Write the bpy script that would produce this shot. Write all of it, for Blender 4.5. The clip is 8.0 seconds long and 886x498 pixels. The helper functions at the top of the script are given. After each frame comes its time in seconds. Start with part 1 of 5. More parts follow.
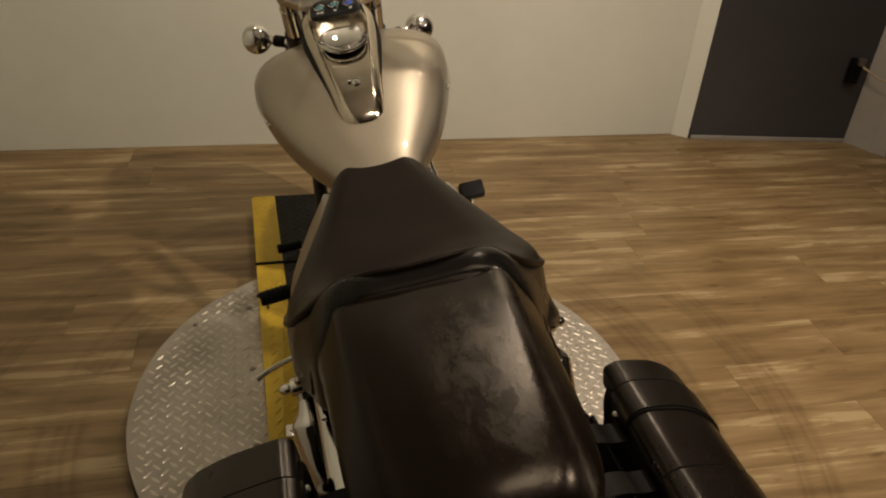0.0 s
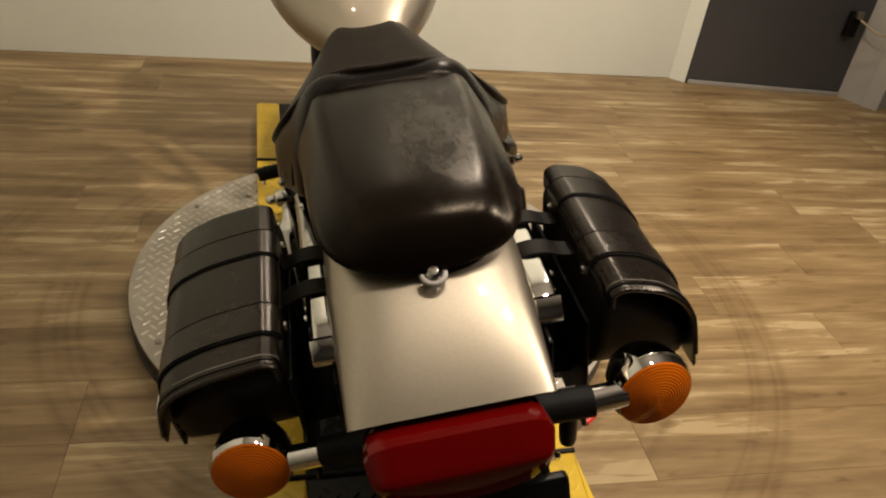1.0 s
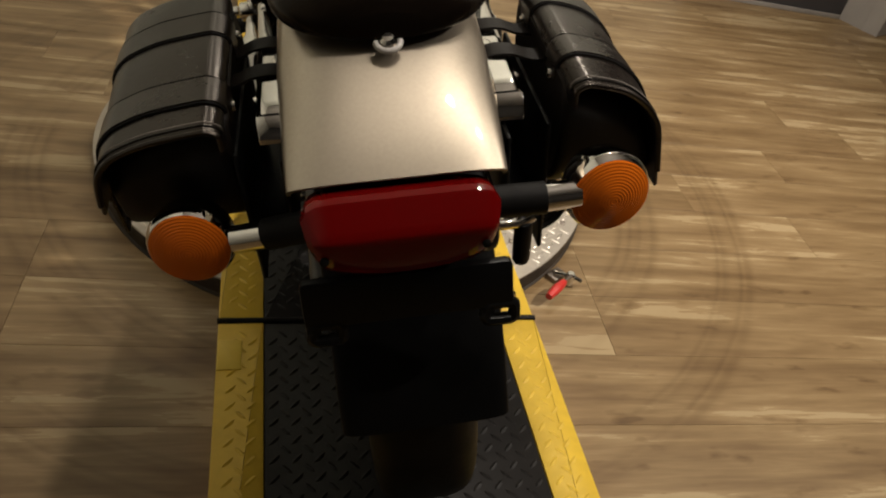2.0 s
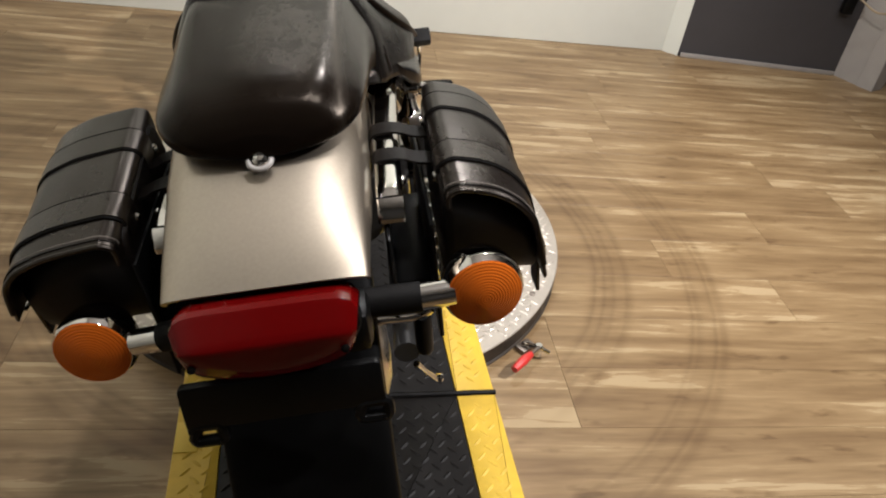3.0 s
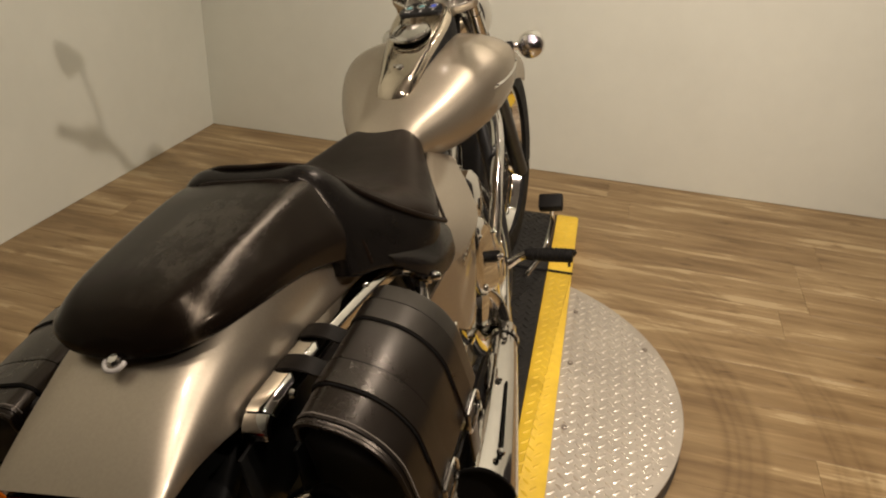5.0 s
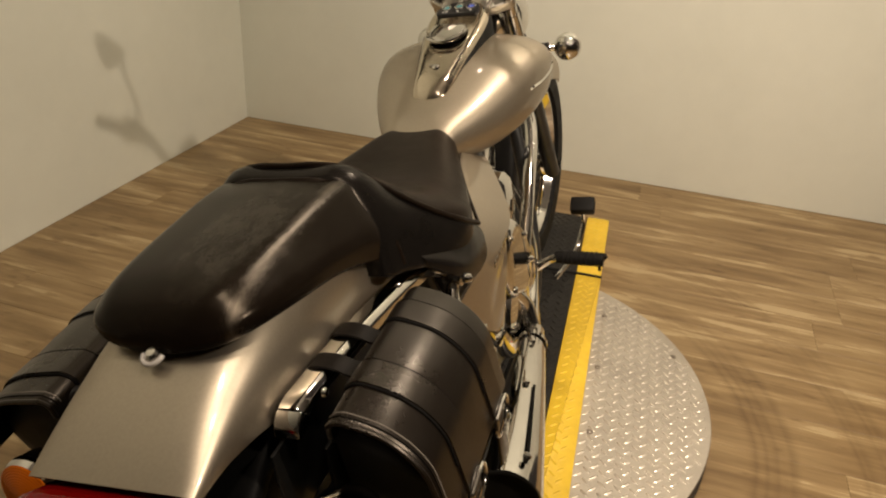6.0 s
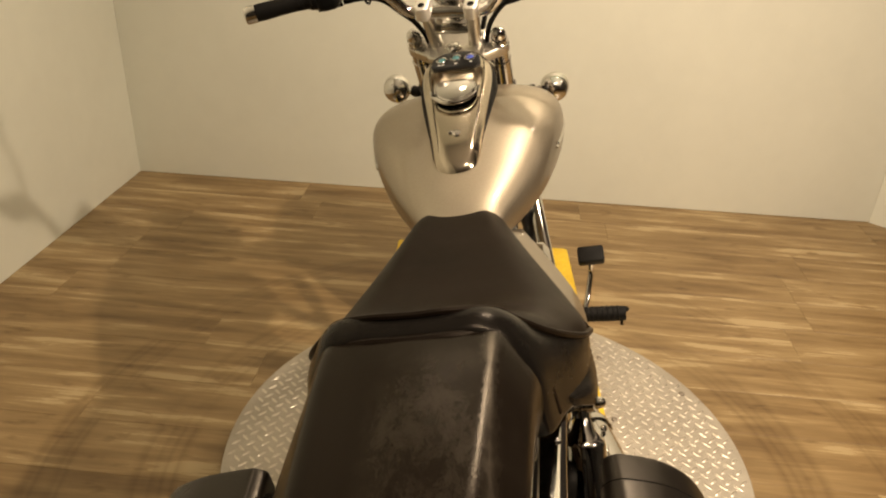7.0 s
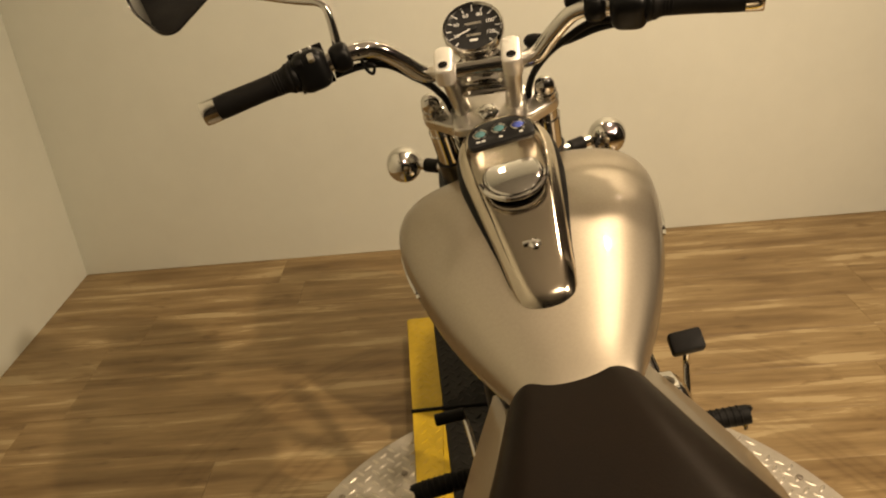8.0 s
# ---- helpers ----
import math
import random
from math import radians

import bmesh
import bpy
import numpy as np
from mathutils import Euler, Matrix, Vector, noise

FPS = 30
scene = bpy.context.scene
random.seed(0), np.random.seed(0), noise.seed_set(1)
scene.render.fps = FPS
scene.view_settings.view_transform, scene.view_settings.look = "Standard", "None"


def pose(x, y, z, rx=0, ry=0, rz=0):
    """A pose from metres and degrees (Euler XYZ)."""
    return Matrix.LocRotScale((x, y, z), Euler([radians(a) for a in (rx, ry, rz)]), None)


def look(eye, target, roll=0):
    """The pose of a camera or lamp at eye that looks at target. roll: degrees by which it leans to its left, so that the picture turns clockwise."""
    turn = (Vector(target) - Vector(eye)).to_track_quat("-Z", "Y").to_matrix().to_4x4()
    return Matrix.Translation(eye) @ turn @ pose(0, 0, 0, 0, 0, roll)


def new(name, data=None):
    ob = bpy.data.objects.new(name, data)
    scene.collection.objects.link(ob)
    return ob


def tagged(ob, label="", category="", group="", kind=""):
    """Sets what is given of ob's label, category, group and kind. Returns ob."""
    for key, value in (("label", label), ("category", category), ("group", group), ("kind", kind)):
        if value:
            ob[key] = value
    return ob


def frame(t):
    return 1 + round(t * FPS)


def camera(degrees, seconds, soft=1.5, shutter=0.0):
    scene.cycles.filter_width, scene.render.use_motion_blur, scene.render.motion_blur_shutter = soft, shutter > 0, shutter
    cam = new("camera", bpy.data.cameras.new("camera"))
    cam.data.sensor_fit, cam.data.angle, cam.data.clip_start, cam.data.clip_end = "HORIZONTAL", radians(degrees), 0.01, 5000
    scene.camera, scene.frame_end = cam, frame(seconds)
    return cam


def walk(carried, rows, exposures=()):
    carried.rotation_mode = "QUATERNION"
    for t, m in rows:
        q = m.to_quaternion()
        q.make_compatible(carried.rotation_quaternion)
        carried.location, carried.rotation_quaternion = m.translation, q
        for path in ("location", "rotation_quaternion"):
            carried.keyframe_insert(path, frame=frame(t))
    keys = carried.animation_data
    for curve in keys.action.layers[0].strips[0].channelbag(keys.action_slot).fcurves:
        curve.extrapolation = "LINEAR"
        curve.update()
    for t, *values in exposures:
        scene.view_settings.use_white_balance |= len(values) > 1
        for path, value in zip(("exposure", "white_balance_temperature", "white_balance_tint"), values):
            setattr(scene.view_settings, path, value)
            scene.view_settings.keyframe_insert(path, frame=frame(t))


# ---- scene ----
cam = camera(62.2, 8.0, 2.1)
PATH = [
    (0, (-0.158, -0.321, 1.338), (0.326, 1.317, 0.299), 4.2),
    (0.5, (-0.135, -0.425, 1.289), (0.362, 1.212, 0.252), 4.1),
    (0.6, (-0.138, -0.466, 1.288), (0.386, 1.158, 0.244), 4.7),
    (1, (-0.146, -0.546, 1.241), (0.318, 1.048, 0.127), 7.4),
    (1.5, (-0.134, -0.592, 1.139), (0.370, 0.874, -0.125), 12.1),
    (1.7, (-0.122, -0.599, 1.114), (0.367, 0.866, -0.156), 12.4),
    (2.8, (-0.023, -0.659, 1.174), (0.530, 0.857, -0.008), 14.2),
    (3, (0.034, -0.644, 1.199), (0.444, 0.933, 0.040), 8.9),
    (3.5, (0.253, -0.606, 1.230), (0.524, 1.027, 0.107), 9.2),
    (4, (0.336, -0.562, 1.268), (0.307, 1.141, 0.220), 3.5),
    (4.5, (0.357, -0.529, 1.310), (0.133, 1.209, 0.346), 4.4),
    (4.7, (0.384, -0.511, 1.303), (0.119, 1.233, 0.359), 3.9),
    (5.8, (0.462, -0.511, 1.280), (0.047, 1.185, 0.306), 4.1),
    (6, (0.411, -0.511, 1.298), (0.021, 1.199, 0.338), 4.0),
    (6.5, (0.220, -0.431, 1.348), (-0.040, 1.311, 0.399), -0.9),
    (6.8, (0.100, -0.358, 1.342), (0.002, 1.429, 0.448), 2.4),
    (7, (0.044, -0.320, 1.331), (0.010, 1.449, 0.399), 2.7),
    (7.5, (-0.035, -0.086, 1.297), (0.016, 1.707, 0.411), 1.3),
    (8, (-0.115, 0.134, 1.320), (-0.046, 1.916, 0.416), -4.6),
]
EXPOSURES = [(0.0, -0.78, 6250, 20), (0.5, -0.43, 6150, 17), (1.0, -0.07, 6000, 18), (1.7, -0.27, 5850, 18), (2.8, 0.28, 5100, 19), (3.5, 0.42, 5080, 22), (4.0, -0.17, 5400, 22), (4.5, -0.25, 5750, 22), (6.0, -0.2, 6300, 20), (7.0, 0.05, 6850, 20), (8.0, -0.19, 7300, 20)]
walk(cam, [(t, look(eye, target, roll)) for t, eye, target, roll in PATH], EXPOSURES)

# ---------------------------------------------------------------- light
world = bpy.data.worlds.new("room_air")
scene.world = world
world.use_nodes = True
world.node_tree.nodes["Background"].inputs[0].default_value = (1.0, 0.86, 0.68, 1)
world.node_tree.nodes["Background"].inputs[1].default_value = 0.006


def spot_lamp(name, eye, target, power, size, blend, radius, colour):
    data = bpy.data.lights.new(name, "SPOT")
    data.energy, data.spot_size, data.spot_blend = power, radians(size), blend
    data.shadow_soft_size, data.color = radius, colour
    ob = new(name, data)
    ob.matrix_world = look(eye, target)
    return ob


def pendant_lamp(name, place_at, power, radius, colour):
    data = bpy.data.lights.new(name, "POINT")
    data.energy, data.shadow_soft_size, data.color = power, radius, colour
    ob = new(name, data)
    ob.location = place_at
    return ob


WARM = (1.0, 0.855, 0.605)
spot_lamp("track_spot_key", (2.25, -0.30, 2.85), (0.72, 1.42, 0.1), 520, 78, 1.0, 0.045, WARM)
spot_lamp("track_spot_wall", (2.3, 0.9, 2.85), (1.5, 2.65, 0.2), 50, 80, 0.25, 0.05, WARM)
pendant_lamp("ceiling_lamp_front", (0.64, 1.64, 2.60), 74, 0.05, WARM)
pendant_lamp("ceiling_lamp_rear", (0.17, 0.01, 2.60), 40, 0.05, WARM)
pendant_lamp("ceiling_lamp_side", (0.65, -0.16, 2.60), 44, 0.05, WARM)
pendant_lamp("wall_lamp_right", (1.30, 2.45, 2.80), 4, 0.04, WARM)
pendant_lamp("wall_lamp_left", (-0.38, 2.45, 2.80), 4, 0.04, WARM)

# ---------------------------------------------------------------- materials


def material(name, colour, rough=0.5, metal=0.0, coat=0.0, spec=0.5):
    m = bpy.data.materials.new(name)
    m.use_nodes = True
    b = m.node_tree.nodes["Principled BSDF"]
    b.inputs["Base Color"].default_value = (*colour, 1)
    b.inputs["Roughness"].default_value = rough
    b.inputs["Metallic"].default_value = metal
    b.inputs["Coat Weight"].default_value = coat
    b.inputs["Coat Roughness"].default_value = 0.06
    b.inputs["Specular IOR Level"].default_value = spec
    return m


def node(m, kind, **values):
    n = m.node_tree.nodes.new(kind)
    for key, v in values.items():
        n.inputs[key.replace("_", " ")].default_value = v
    return n


def link(m, a, out, b, inp):
    m.node_tree.links.new(a.outputs[out], b.inputs[inp])


def bsdf(m):
    return m.node_tree.nodes["Principled BSDF"]


def coords(m, scale=(1, 1, 1), which="Object"):
    t = node(m, "ShaderNodeTexCoord")
    p = node(m, "ShaderNodeMapping")
    p.inputs["Scale"].default_value = scale
    link(m, t, which, p, "Vector")
    return p


def ramp(m, stops):
    r = node(m, "ShaderNodeValToRGB")
    e = r.color_ramp.elements
    while len(e) < len(stops):
        e.new(0.5)
    for s, (at, c) in zip(e, stops):
        s.position, s.color = at, (*c, 1) if len(c) == 3 else c
    return r


def noise_of(m, p, scale, detail=4.0, rough=0.55):
    n = node(m, "ShaderNodeTexNoise", Scale=scale, Detail=detail, Roughness=rough)
    link(m, p, "Vector", n, "Vector")
    return n


def bump(m, source, out, strength, distance):
    b = node(m, "ShaderNodeBump", Strength=strength, Distance=distance)
    link(m, source, out, b, "Height")
    link(m, b, "Normal", bsdf(m), "Normal")
    return b


def worn(name, colour, dark, rough, rough_var, scale, metal=0.0, bump_d=0.0, bump_scale=300.0, coat=0.0, spec=0.5):
    """A surface whose colour and gloss vary at two scales, with a fine relief."""
    m = material(name, colour, rough, metal, coat, spec)
    p = coords(m)
    big, fine = noise_of(m, p, scale, 5), noise_of(m, p, scale * 9, 3)
    mix = node(m, "ShaderNodeMath")
    mix.operation = "MULTIPLY_ADD"
    link(m, fine, "Fac", mix, 0)
    mix.inputs[1].default_value = 0.35
    link(m, big, "Fac", mix, 2)
    r = ramp(m, [(0.45, dark), (0.85, colour)])
    link(m, mix, "Value", r, "Fac")
    link(m, r, "Color", bsdf(m), "Base Color")
    g = node(m, "ShaderNodeMapRange")
    g.inputs["From Min"].default_value, g.inputs["From Max"].default_value = 0.4, 0.95
    g.inputs["To Min"].default_value, g.inputs["To Max"].default_value = rough + rough_var, rough - rough_var
    link(m, mix, "Value", g, "Value")
    link(m, g, "Result", bsdf(m), "Roughness")
    if bump_d:
        bump(m, noise_of(m, p, bump_scale, 3), "Fac", 0.6, bump_d)
    return m


WALL = worn("wall_paint", (0.713, 0.726, 0.650), (0.660, 0.672, 0.600), 0.75, 0.05, 1.3, bump_d=0.0006, bump_scale=160)
DARKWALL = worn("charcoal_wall_paint", (0.047, 0.045, 0.048), (0.040, 0.038, 0.040), 0.40, 0.06, 2.0, bump_d=0.0004, bump_scale=160)
# for the unseen closing walls; dark colour stands in for a dim room
FARWALL = worn("dimmed_far_wall_paint", (0.055, 0.052, 0.05), (0.045, 0.042, 0.04), 0.7, 0.05, 1.5)
CEILING = worn("ceiling_paint", (0.30, 0.285, 0.265), (0.27, 0.257, 0.24), 0.8, 0.04, 1.0)
PAINT = worn("champagne_metallic_paint", (0.478, 0.420, 0.334), (0.448, 0.393, 0.312), 0.44, 0.02, 260, metal=0.97, coat=0.70)
bsdf(PAINT).inputs["Specular Tint"].default_value = (0.42, 0.37, 0.32, 1)
bsdf(PAINT).inputs["Coat Roughness"].default_value = 0.03
CHROME = worn("chrome", (0.70, 0.68, 0.645), (0.64, 0.62, 0.59), 0.06, 0.03, 18, metal=1.0)
SATIN = worn("brushed_alloy", (0.80, 0.77, 0.71), (0.68, 0.65, 0.60), 0.30, 0.06, 40, metal=1.0)
LEATHER = worn("black_leather", (0.0090, 0.0054, 0.0036), (0.0055, 0.0036, 0.0026), 0.38, 0.07, 9, bump_d=0.0003, bump_scale=420, spec=0.11)
BAGLEATHER = worn("smooth_black_leather", (0.0060, 0.0040, 0.0028), (0.0034, 0.0024, 0.0018), 0.31, 0.06, 12, bump_d=0.0003, bump_scale=500, spec=0.48)
BODYLEATHER = worn("dull_black_leather", (0.0062, 0.0042, 0.0030), (0.0035, 0.0026, 0.002), 0.52, 0.06, 12, bump_d=0.0003, bump_scale=500, spec=0.14)
RUBBER = worn("black_rubber", (0.0065, 0.0058, 0.0054), (0.004, 0.0038, 0.0036), 0.58, 0.08, 25, bump_d=0.0003, bump_scale=260, spec=0.16)
PLASTIC = worn("black_plastic", (0.005, 0.005, 0.005), (0.003, 0.003, 0.003), 0.36, 0.05, 20, spec=0.16)
# matt plastic of the inner fender, its black deepened for the shade there
MUDGUARD = worn("shade_deepened_plastic", (0.0025, 0.0025, 0.0025), (0.0018, 0.0018, 0.0018), 0.6, 0.05, 20, spec=0.1)
ENGINE = worn("black_engine_paint", (0.018, 0.018, 0.018), (0.010, 0.010, 0.010), 0.38, 0.06, 30)
YELLOW = worn("yellow_enamel", (0.72, 0.485, 0.022), (0.54, 0.355, 0.018), 0.50, 0.10, 6, bump_d=0.0003, bump_scale=120)
BLACKMAT = worn("black_tread_enamel", (0.011, 0.0097, 0.0088), (0.0055, 0.0048, 0.0045), 0.52, 0.08, 7, spec=0.22)
TREADTOP = worn("polished_tread_steel", (0.70, 0.65, 0.57), (0.58, 0.535, 0.465), 0.44, 0.05, 30, metal=1.0)
PLATE = worn("galvanised_tread_steel", (0.50, 0.455, 0.39), (0.38, 0.345, 0.295), 0.54, 0.07, 5, metal=0.70, bump_d=0.0002, bump_scale=90)
# mottled dark brown steel for the turntable's side
DARKSTEEL = worn("dark_band_steel", (0.055, 0.042, 0.030), (0.02, 0.016, 0.012), 0.55, 0.1, 14, spec=0.25)
# handlebar clamp alloy, made paler to carry the lamplight on it
CLAMP = worn("lamplit_cast_alloy", (0.93, 0.90, 0.84), (0.86, 0.83, 0.77), 0.46, 0.04, 40, metal=0.85)
# console chrome; the tan of mirrored surroundings is put into its colour
FACECHROME = worn("tan_reflection_chrome", (0.63, 0.555, 0.45), (0.58, 0.51, 0.41), 0.12, 0.03, 18, metal=1.0)
RIMSTEEL = worn("dull_steel", (0.34, 0.30, 0.26), (0.2, 0.17, 0.14), 0.45, 0.1, 8, metal=0.9)
WHITE = worn("white_enamel", (0.75, 0.73, 0.70), (0.65, 0.63, 0.6), 0.3, 0.05, 20)
REDGRIP = worn("red_rubber", (0.55, 0.03, 0.02), (0.4, 0.02, 0.015), 0.4, 0.05, 30)
DIAL = material("black_dial", (0.012, 0.012, 0.013), 0.35)
PRINT = material("white_print", (0.7, 0.7, 0.68), 0.5)
SKIRT = worn("glossy_black_vinyl", (0.007, 0.006, 0.0055), (0.004, 0.0035, 0.003), 0.25, 0.05, 11, bump_d=0.0003, bump_scale=480, spec=0.16)
SEAM = material("dark_seam", (0.004, 0.0035, 0.003), 0.7, spec=0.08)
STITCH = material("pale_thread", (0.16, 0.14, 0.12), 0.7)


def lens_material(name, colour, rough, spec):
    """Moulded coloured plastic, a little uneven."""
    m = material(name, colour, rough, 0.0, 0.0, spec)
    bsdf(m).inputs["IOR"].default_value = 1.45
    bump(m, noise_of(m, coords(m), 60, 3), "Fac", 0.5, 0.0004)
    return m


AMBER = lens_material("amber_lens", (0.56, 0.122, 0.001), 0.10, 0.24)
RED = lens_material("red_lens", (0.105, 0.0012, 0.0007), 0.05, 0.26)
BLUELENS = material("blue_lamp_lens", (0.07, 0.11, 0.50), 0.08, 0, 1.0)
TEALLENS = material("teal_lamp_lens", (0.09, 0.23, 0.25), 0.08, 0, 1.0)
GLASS = material("clear_glass", (1, 1, 1), 0.02)
bsdf(GLASS).inputs["Transmission Weight"].default_value = 1.0
MIRROR = material("mirror_glass", (0.8, 0.8, 0.8), 0.02, 1.0)


for m in (LEATHER, BAGLEATHER, SKIRT):
    bsdf(m).inputs["Specular Tint"].default_value = (1.0, 0.89, 0.78, 1)


def scuffed_seat():
    """Black vinyl, burnished and scratched over one half of its top and along its ridge."""
    m = material("scuffed_black_vinyl", (0.008, 0.006, 0.005), 0.36, spec=0.12)
    bsdf(m).inputs["Specular Tint"].default_value = (1.0, 0.86, 0.70, 1)

    def sums(op, a, ao, b, third=None):
        n = node(m, "ShaderNodeMath")
        n.operation = op
        link(m, a, ao, n, 0)
        if isinstance(b, float):
            n.inputs[1].default_value = b
        else:
            link(m, b[0], b[1], n, 1)
        if third:
            link(m, third[0], third[1], n, 2)
        return n

    fine = noise_of(m, coords(m, (1.0, 0.55, 1.0)), 30, 15, 0.84)
    fine.inputs["Distortion"].default_value = 0.35
    ragged = noise_of(m, coords(m, (1.0, 0.6, 1.0)), 15, 5)
    far = node(m, "ShaderNodeVectorMath")
    far.operation = "DISTANCE"
    link(m, coords(m, (1.0, 0.55, 0.4)), "Vector", far, 0)
    far.inputs[1].default_value = (0.034, 0.080, 0.334)
    zone = sums("MULTIPLY_ADD", ragged, "Fac", -0.08, (far, "Value"))
    where = ramp(m, [(0.0, (0.52, 0.52, 0.52)), (0.016, (0.30, 0.30, 0.30)), (0.034, (0, 0, 0))])
    link(m, zone, "Value", where, "Fac")
    bright = ramp(m, [(0.42, (0.08,) * 3), (0.50, (0.5,) * 3), (0.58, (1, 1, 1))])
    link(m, fine, "Fac", bright, "Fac")
    scuff = sums("MULTIPLY", where, "Color", (bright, "Color"))
    # the ridge of the top panel, rubbed smooth
    split = node(m, "ShaderNodeSeparateXYZ")
    link(m, coords(m), "Vector", split, "Vector")
    aside = sums("ABSOLUTE", sums("SUBTRACT", split, "X", 0.084), "Value", 0.0)
    ridge = sums("MULTIPLY_ADD", fine, "Fac", -0.028, (aside, "Value"))
    wear = ramp(m, [(0.0, (1, 1, 1)), (0.004, (0.5, 0.5, 0.5)), (0.011, (0, 0, 0))])
    link(m, sums("ADD", ridge, "Value", 0.0140), "Value", wear, "Fac")
    rubbed = sums("MAXIMUM", scuff, "Value", (wear, "Color"))
    tone = ramp(m, [(0.0, (0.0062, 0.0042, 0.0029)), (0.5, (0.0075, 0.0052, 0.0036)), (1.0, (0.0105, 0.0076, 0.0053))])
    link(m, rubbed, "Value", tone, "Fac")
    link(m, tone, "Color", bsdf(m), "Base Color")
    gloss = ramp(m, [(0.0, (0.13,) * 3), (0.4, (0.36,) * 3), (1.0, (0.95,) * 3)])
    link(m, rubbed, "Value", gloss, "Fac")
    link(m, gloss, "Color", bsdf(m), "Specular IOR Level")
    rough = ramp(m, [(0.0, (0.22,) * 3), (0.5, (0.32,) * 3), (1.0, (0.42,) * 3)])
    link(m, rubbed, "Value", rough, "Fac")
    link(m, rough, "Color", bsdf(m), "Roughness")
    bump(m, noise_of(m, coords(m), 520, 3), "Fac", 0.4, 0.0003)
    return m


SCUFFED = scuffed_seat()


def plank_material():
    """Vinyl plank with a long printed grain; each plank takes its own cut and tone, and worn rings lie round the turntable."""
    m = material("wood_vinyl", (0.3, 0.2, 0.12), 0.42)
    info = node(m, "ShaderNodeObjectInfo")
    geo = node(m, "ShaderNodeNewGeometry")
    shift = node(m, "ShaderNodeVectorMath")
    shift.operation = "MULTIPLY_ADD"
    link(m, info, "Random", shift, 0)
    shift.inputs[1].default_value = (37.0, 91.0, 13.0)
    link(m, geo, "Position", shift, 2)
    turn = node(m, "ShaderNodeMapping")
    turn.inputs["Rotation"].default_value = (0, 0, radians(2.97))
    link(m, shift, "Vector", turn, "Vector")

    def stretched(sx, sy):
        n = node(m, "ShaderNodeMapping")
        n.inputs["Scale"].default_value = (sx, sy, 1)
        link(m, turn, "Vector", n, "Vector")
        return n

    streak = noise_of(m, stretched(1.3, 14), 1.5, 6, 0.56)
    streak.inputs["Distortion"].default_value = 0.35
    grain = noise_of(m, stretched(6, 90), 1.5, 4, 0.6)
    cloud = noise_of(m, stretched(2.2, 6.0), 1.5, 3, 0.5)
    a = node(m, "ShaderNodeMath")
    a.operation = "MULTIPLY_ADD"
    link(m, grain, "Fac", a, 0)
    a.inputs[1].default_value = 0.26
    link(m, streak, "Fac", a, 2)
    b = node(m, "ShaderNodeMath")
    b.operation = "MULTIPLY_ADD"
    link(m, cloud, "Fac", b, 0)
    b.inputs[1].default_value = 0.38
    link(m, a, "Value", b, 2)
    c = node(m, "ShaderNodeMath")
    c.operation = "MULTIPLY_ADD"
    link(m, info, "Random", c, 0)
    c.inputs[1].default_value = 0.10
    link(m, b, "Value", c, 2)
    knots = noise_of(m, stretched(9, 26), 1.1, 3, 0.5)
    dark = node(m, "ShaderNodeMapRange")
    for key, v in (("From Min", 0.62), ("From Max", 0.76), ("To Min", 0.0), ("To Max", -0.22)):
        dark.inputs[key].default_value = v
    link(m, knots, "Fac", dark, "Value")
    tone = node(m, "ShaderNodeMath")
    tone.operation = "ADD"
    link(m, c, "Value", tone, 0)
    link(m, dark, "Result", tone, 1)
    r = ramp(m, [(0.56, (0.110, 0.065, 0.025)), (0.74, (0.169, 0.107, 0.045)), (0.90, (0.232, 0.156, 0.071)), (1.06, (0.295, 0.209, 0.103)), (1.24, (0.355, 0.267, 0.142))])
    link(m, tone, "Value", r, "Fac")
    # rings worn by tyres round the turntable
    away = node(m, "ShaderNodeVectorMath")
    away.operation = "DISTANCE"
    link(m, geo, "Position", away, 0)
    away.inputs[1].default_value = (0.147, 1.07, 0.0)
    wob = noise_of(m, stretched(3, 3), 1.0, 3)
    w = node(m, "ShaderNodeMath")
    w.operation = "MULTIPLY_ADD"
    link(m, wob, "Fac", w, 0)
    w.inputs[1].default_value = 0.02
    link(m, away, "Value", w, 2)
    stops = [(0.333, (1, 1, 1))]
    for first, lines in ((0.339, (0.3435, 0.356, 0.366, 0.384)), (0.455, (0.4615, 0.470, 0.488, 0.498))):
        stops.append((first, (0.93, 0.91, 0.89)))
        for at in lines:
            stops += [(at - 0.0042, (0.88, 0.86, 0.83)), (at, (0.70, 0.66, 0.61)), (at + 0.0042, (0.88, 0.86, 0.83))]
        stops.append((lines[-1] + 0.010, (1, 1, 1)))
    rings = ramp(m, stops)
    half = node(m, "ShaderNodeMath")
    half.operation = "MULTIPLY"
    half.inputs[1].default_value = 0.45
    link(m, w, "Value", half, 0)
    link(m, half, "Value", rings, "Fac")
    patch = noise_of(m, stretched(1.7, 1.7), 1.0, 3)
    pr = ramp(m, [(0.36, (0.25, 0.25, 0.25)), (0.56, (1, 1, 1))])
    link(m, patch, "Fac", pr, "Fac")
    mix = node(m, "ShaderNodeMix")
    mix.data_type, mix.blend_type = "RGBA", "MULTIPLY"
    link(m, pr, "Color", mix, 0)
    m.node_tree.links.new(r.outputs["Color"], mix.inputs[6])
    m.node_tree.links.new(rings.outputs["Color"], mix.inputs[7])
    m.node_tree.links.new(mix.outputs[2], bsdf(m).inputs["Base Color"])
    g = node(m, "ShaderNodeMapRange")
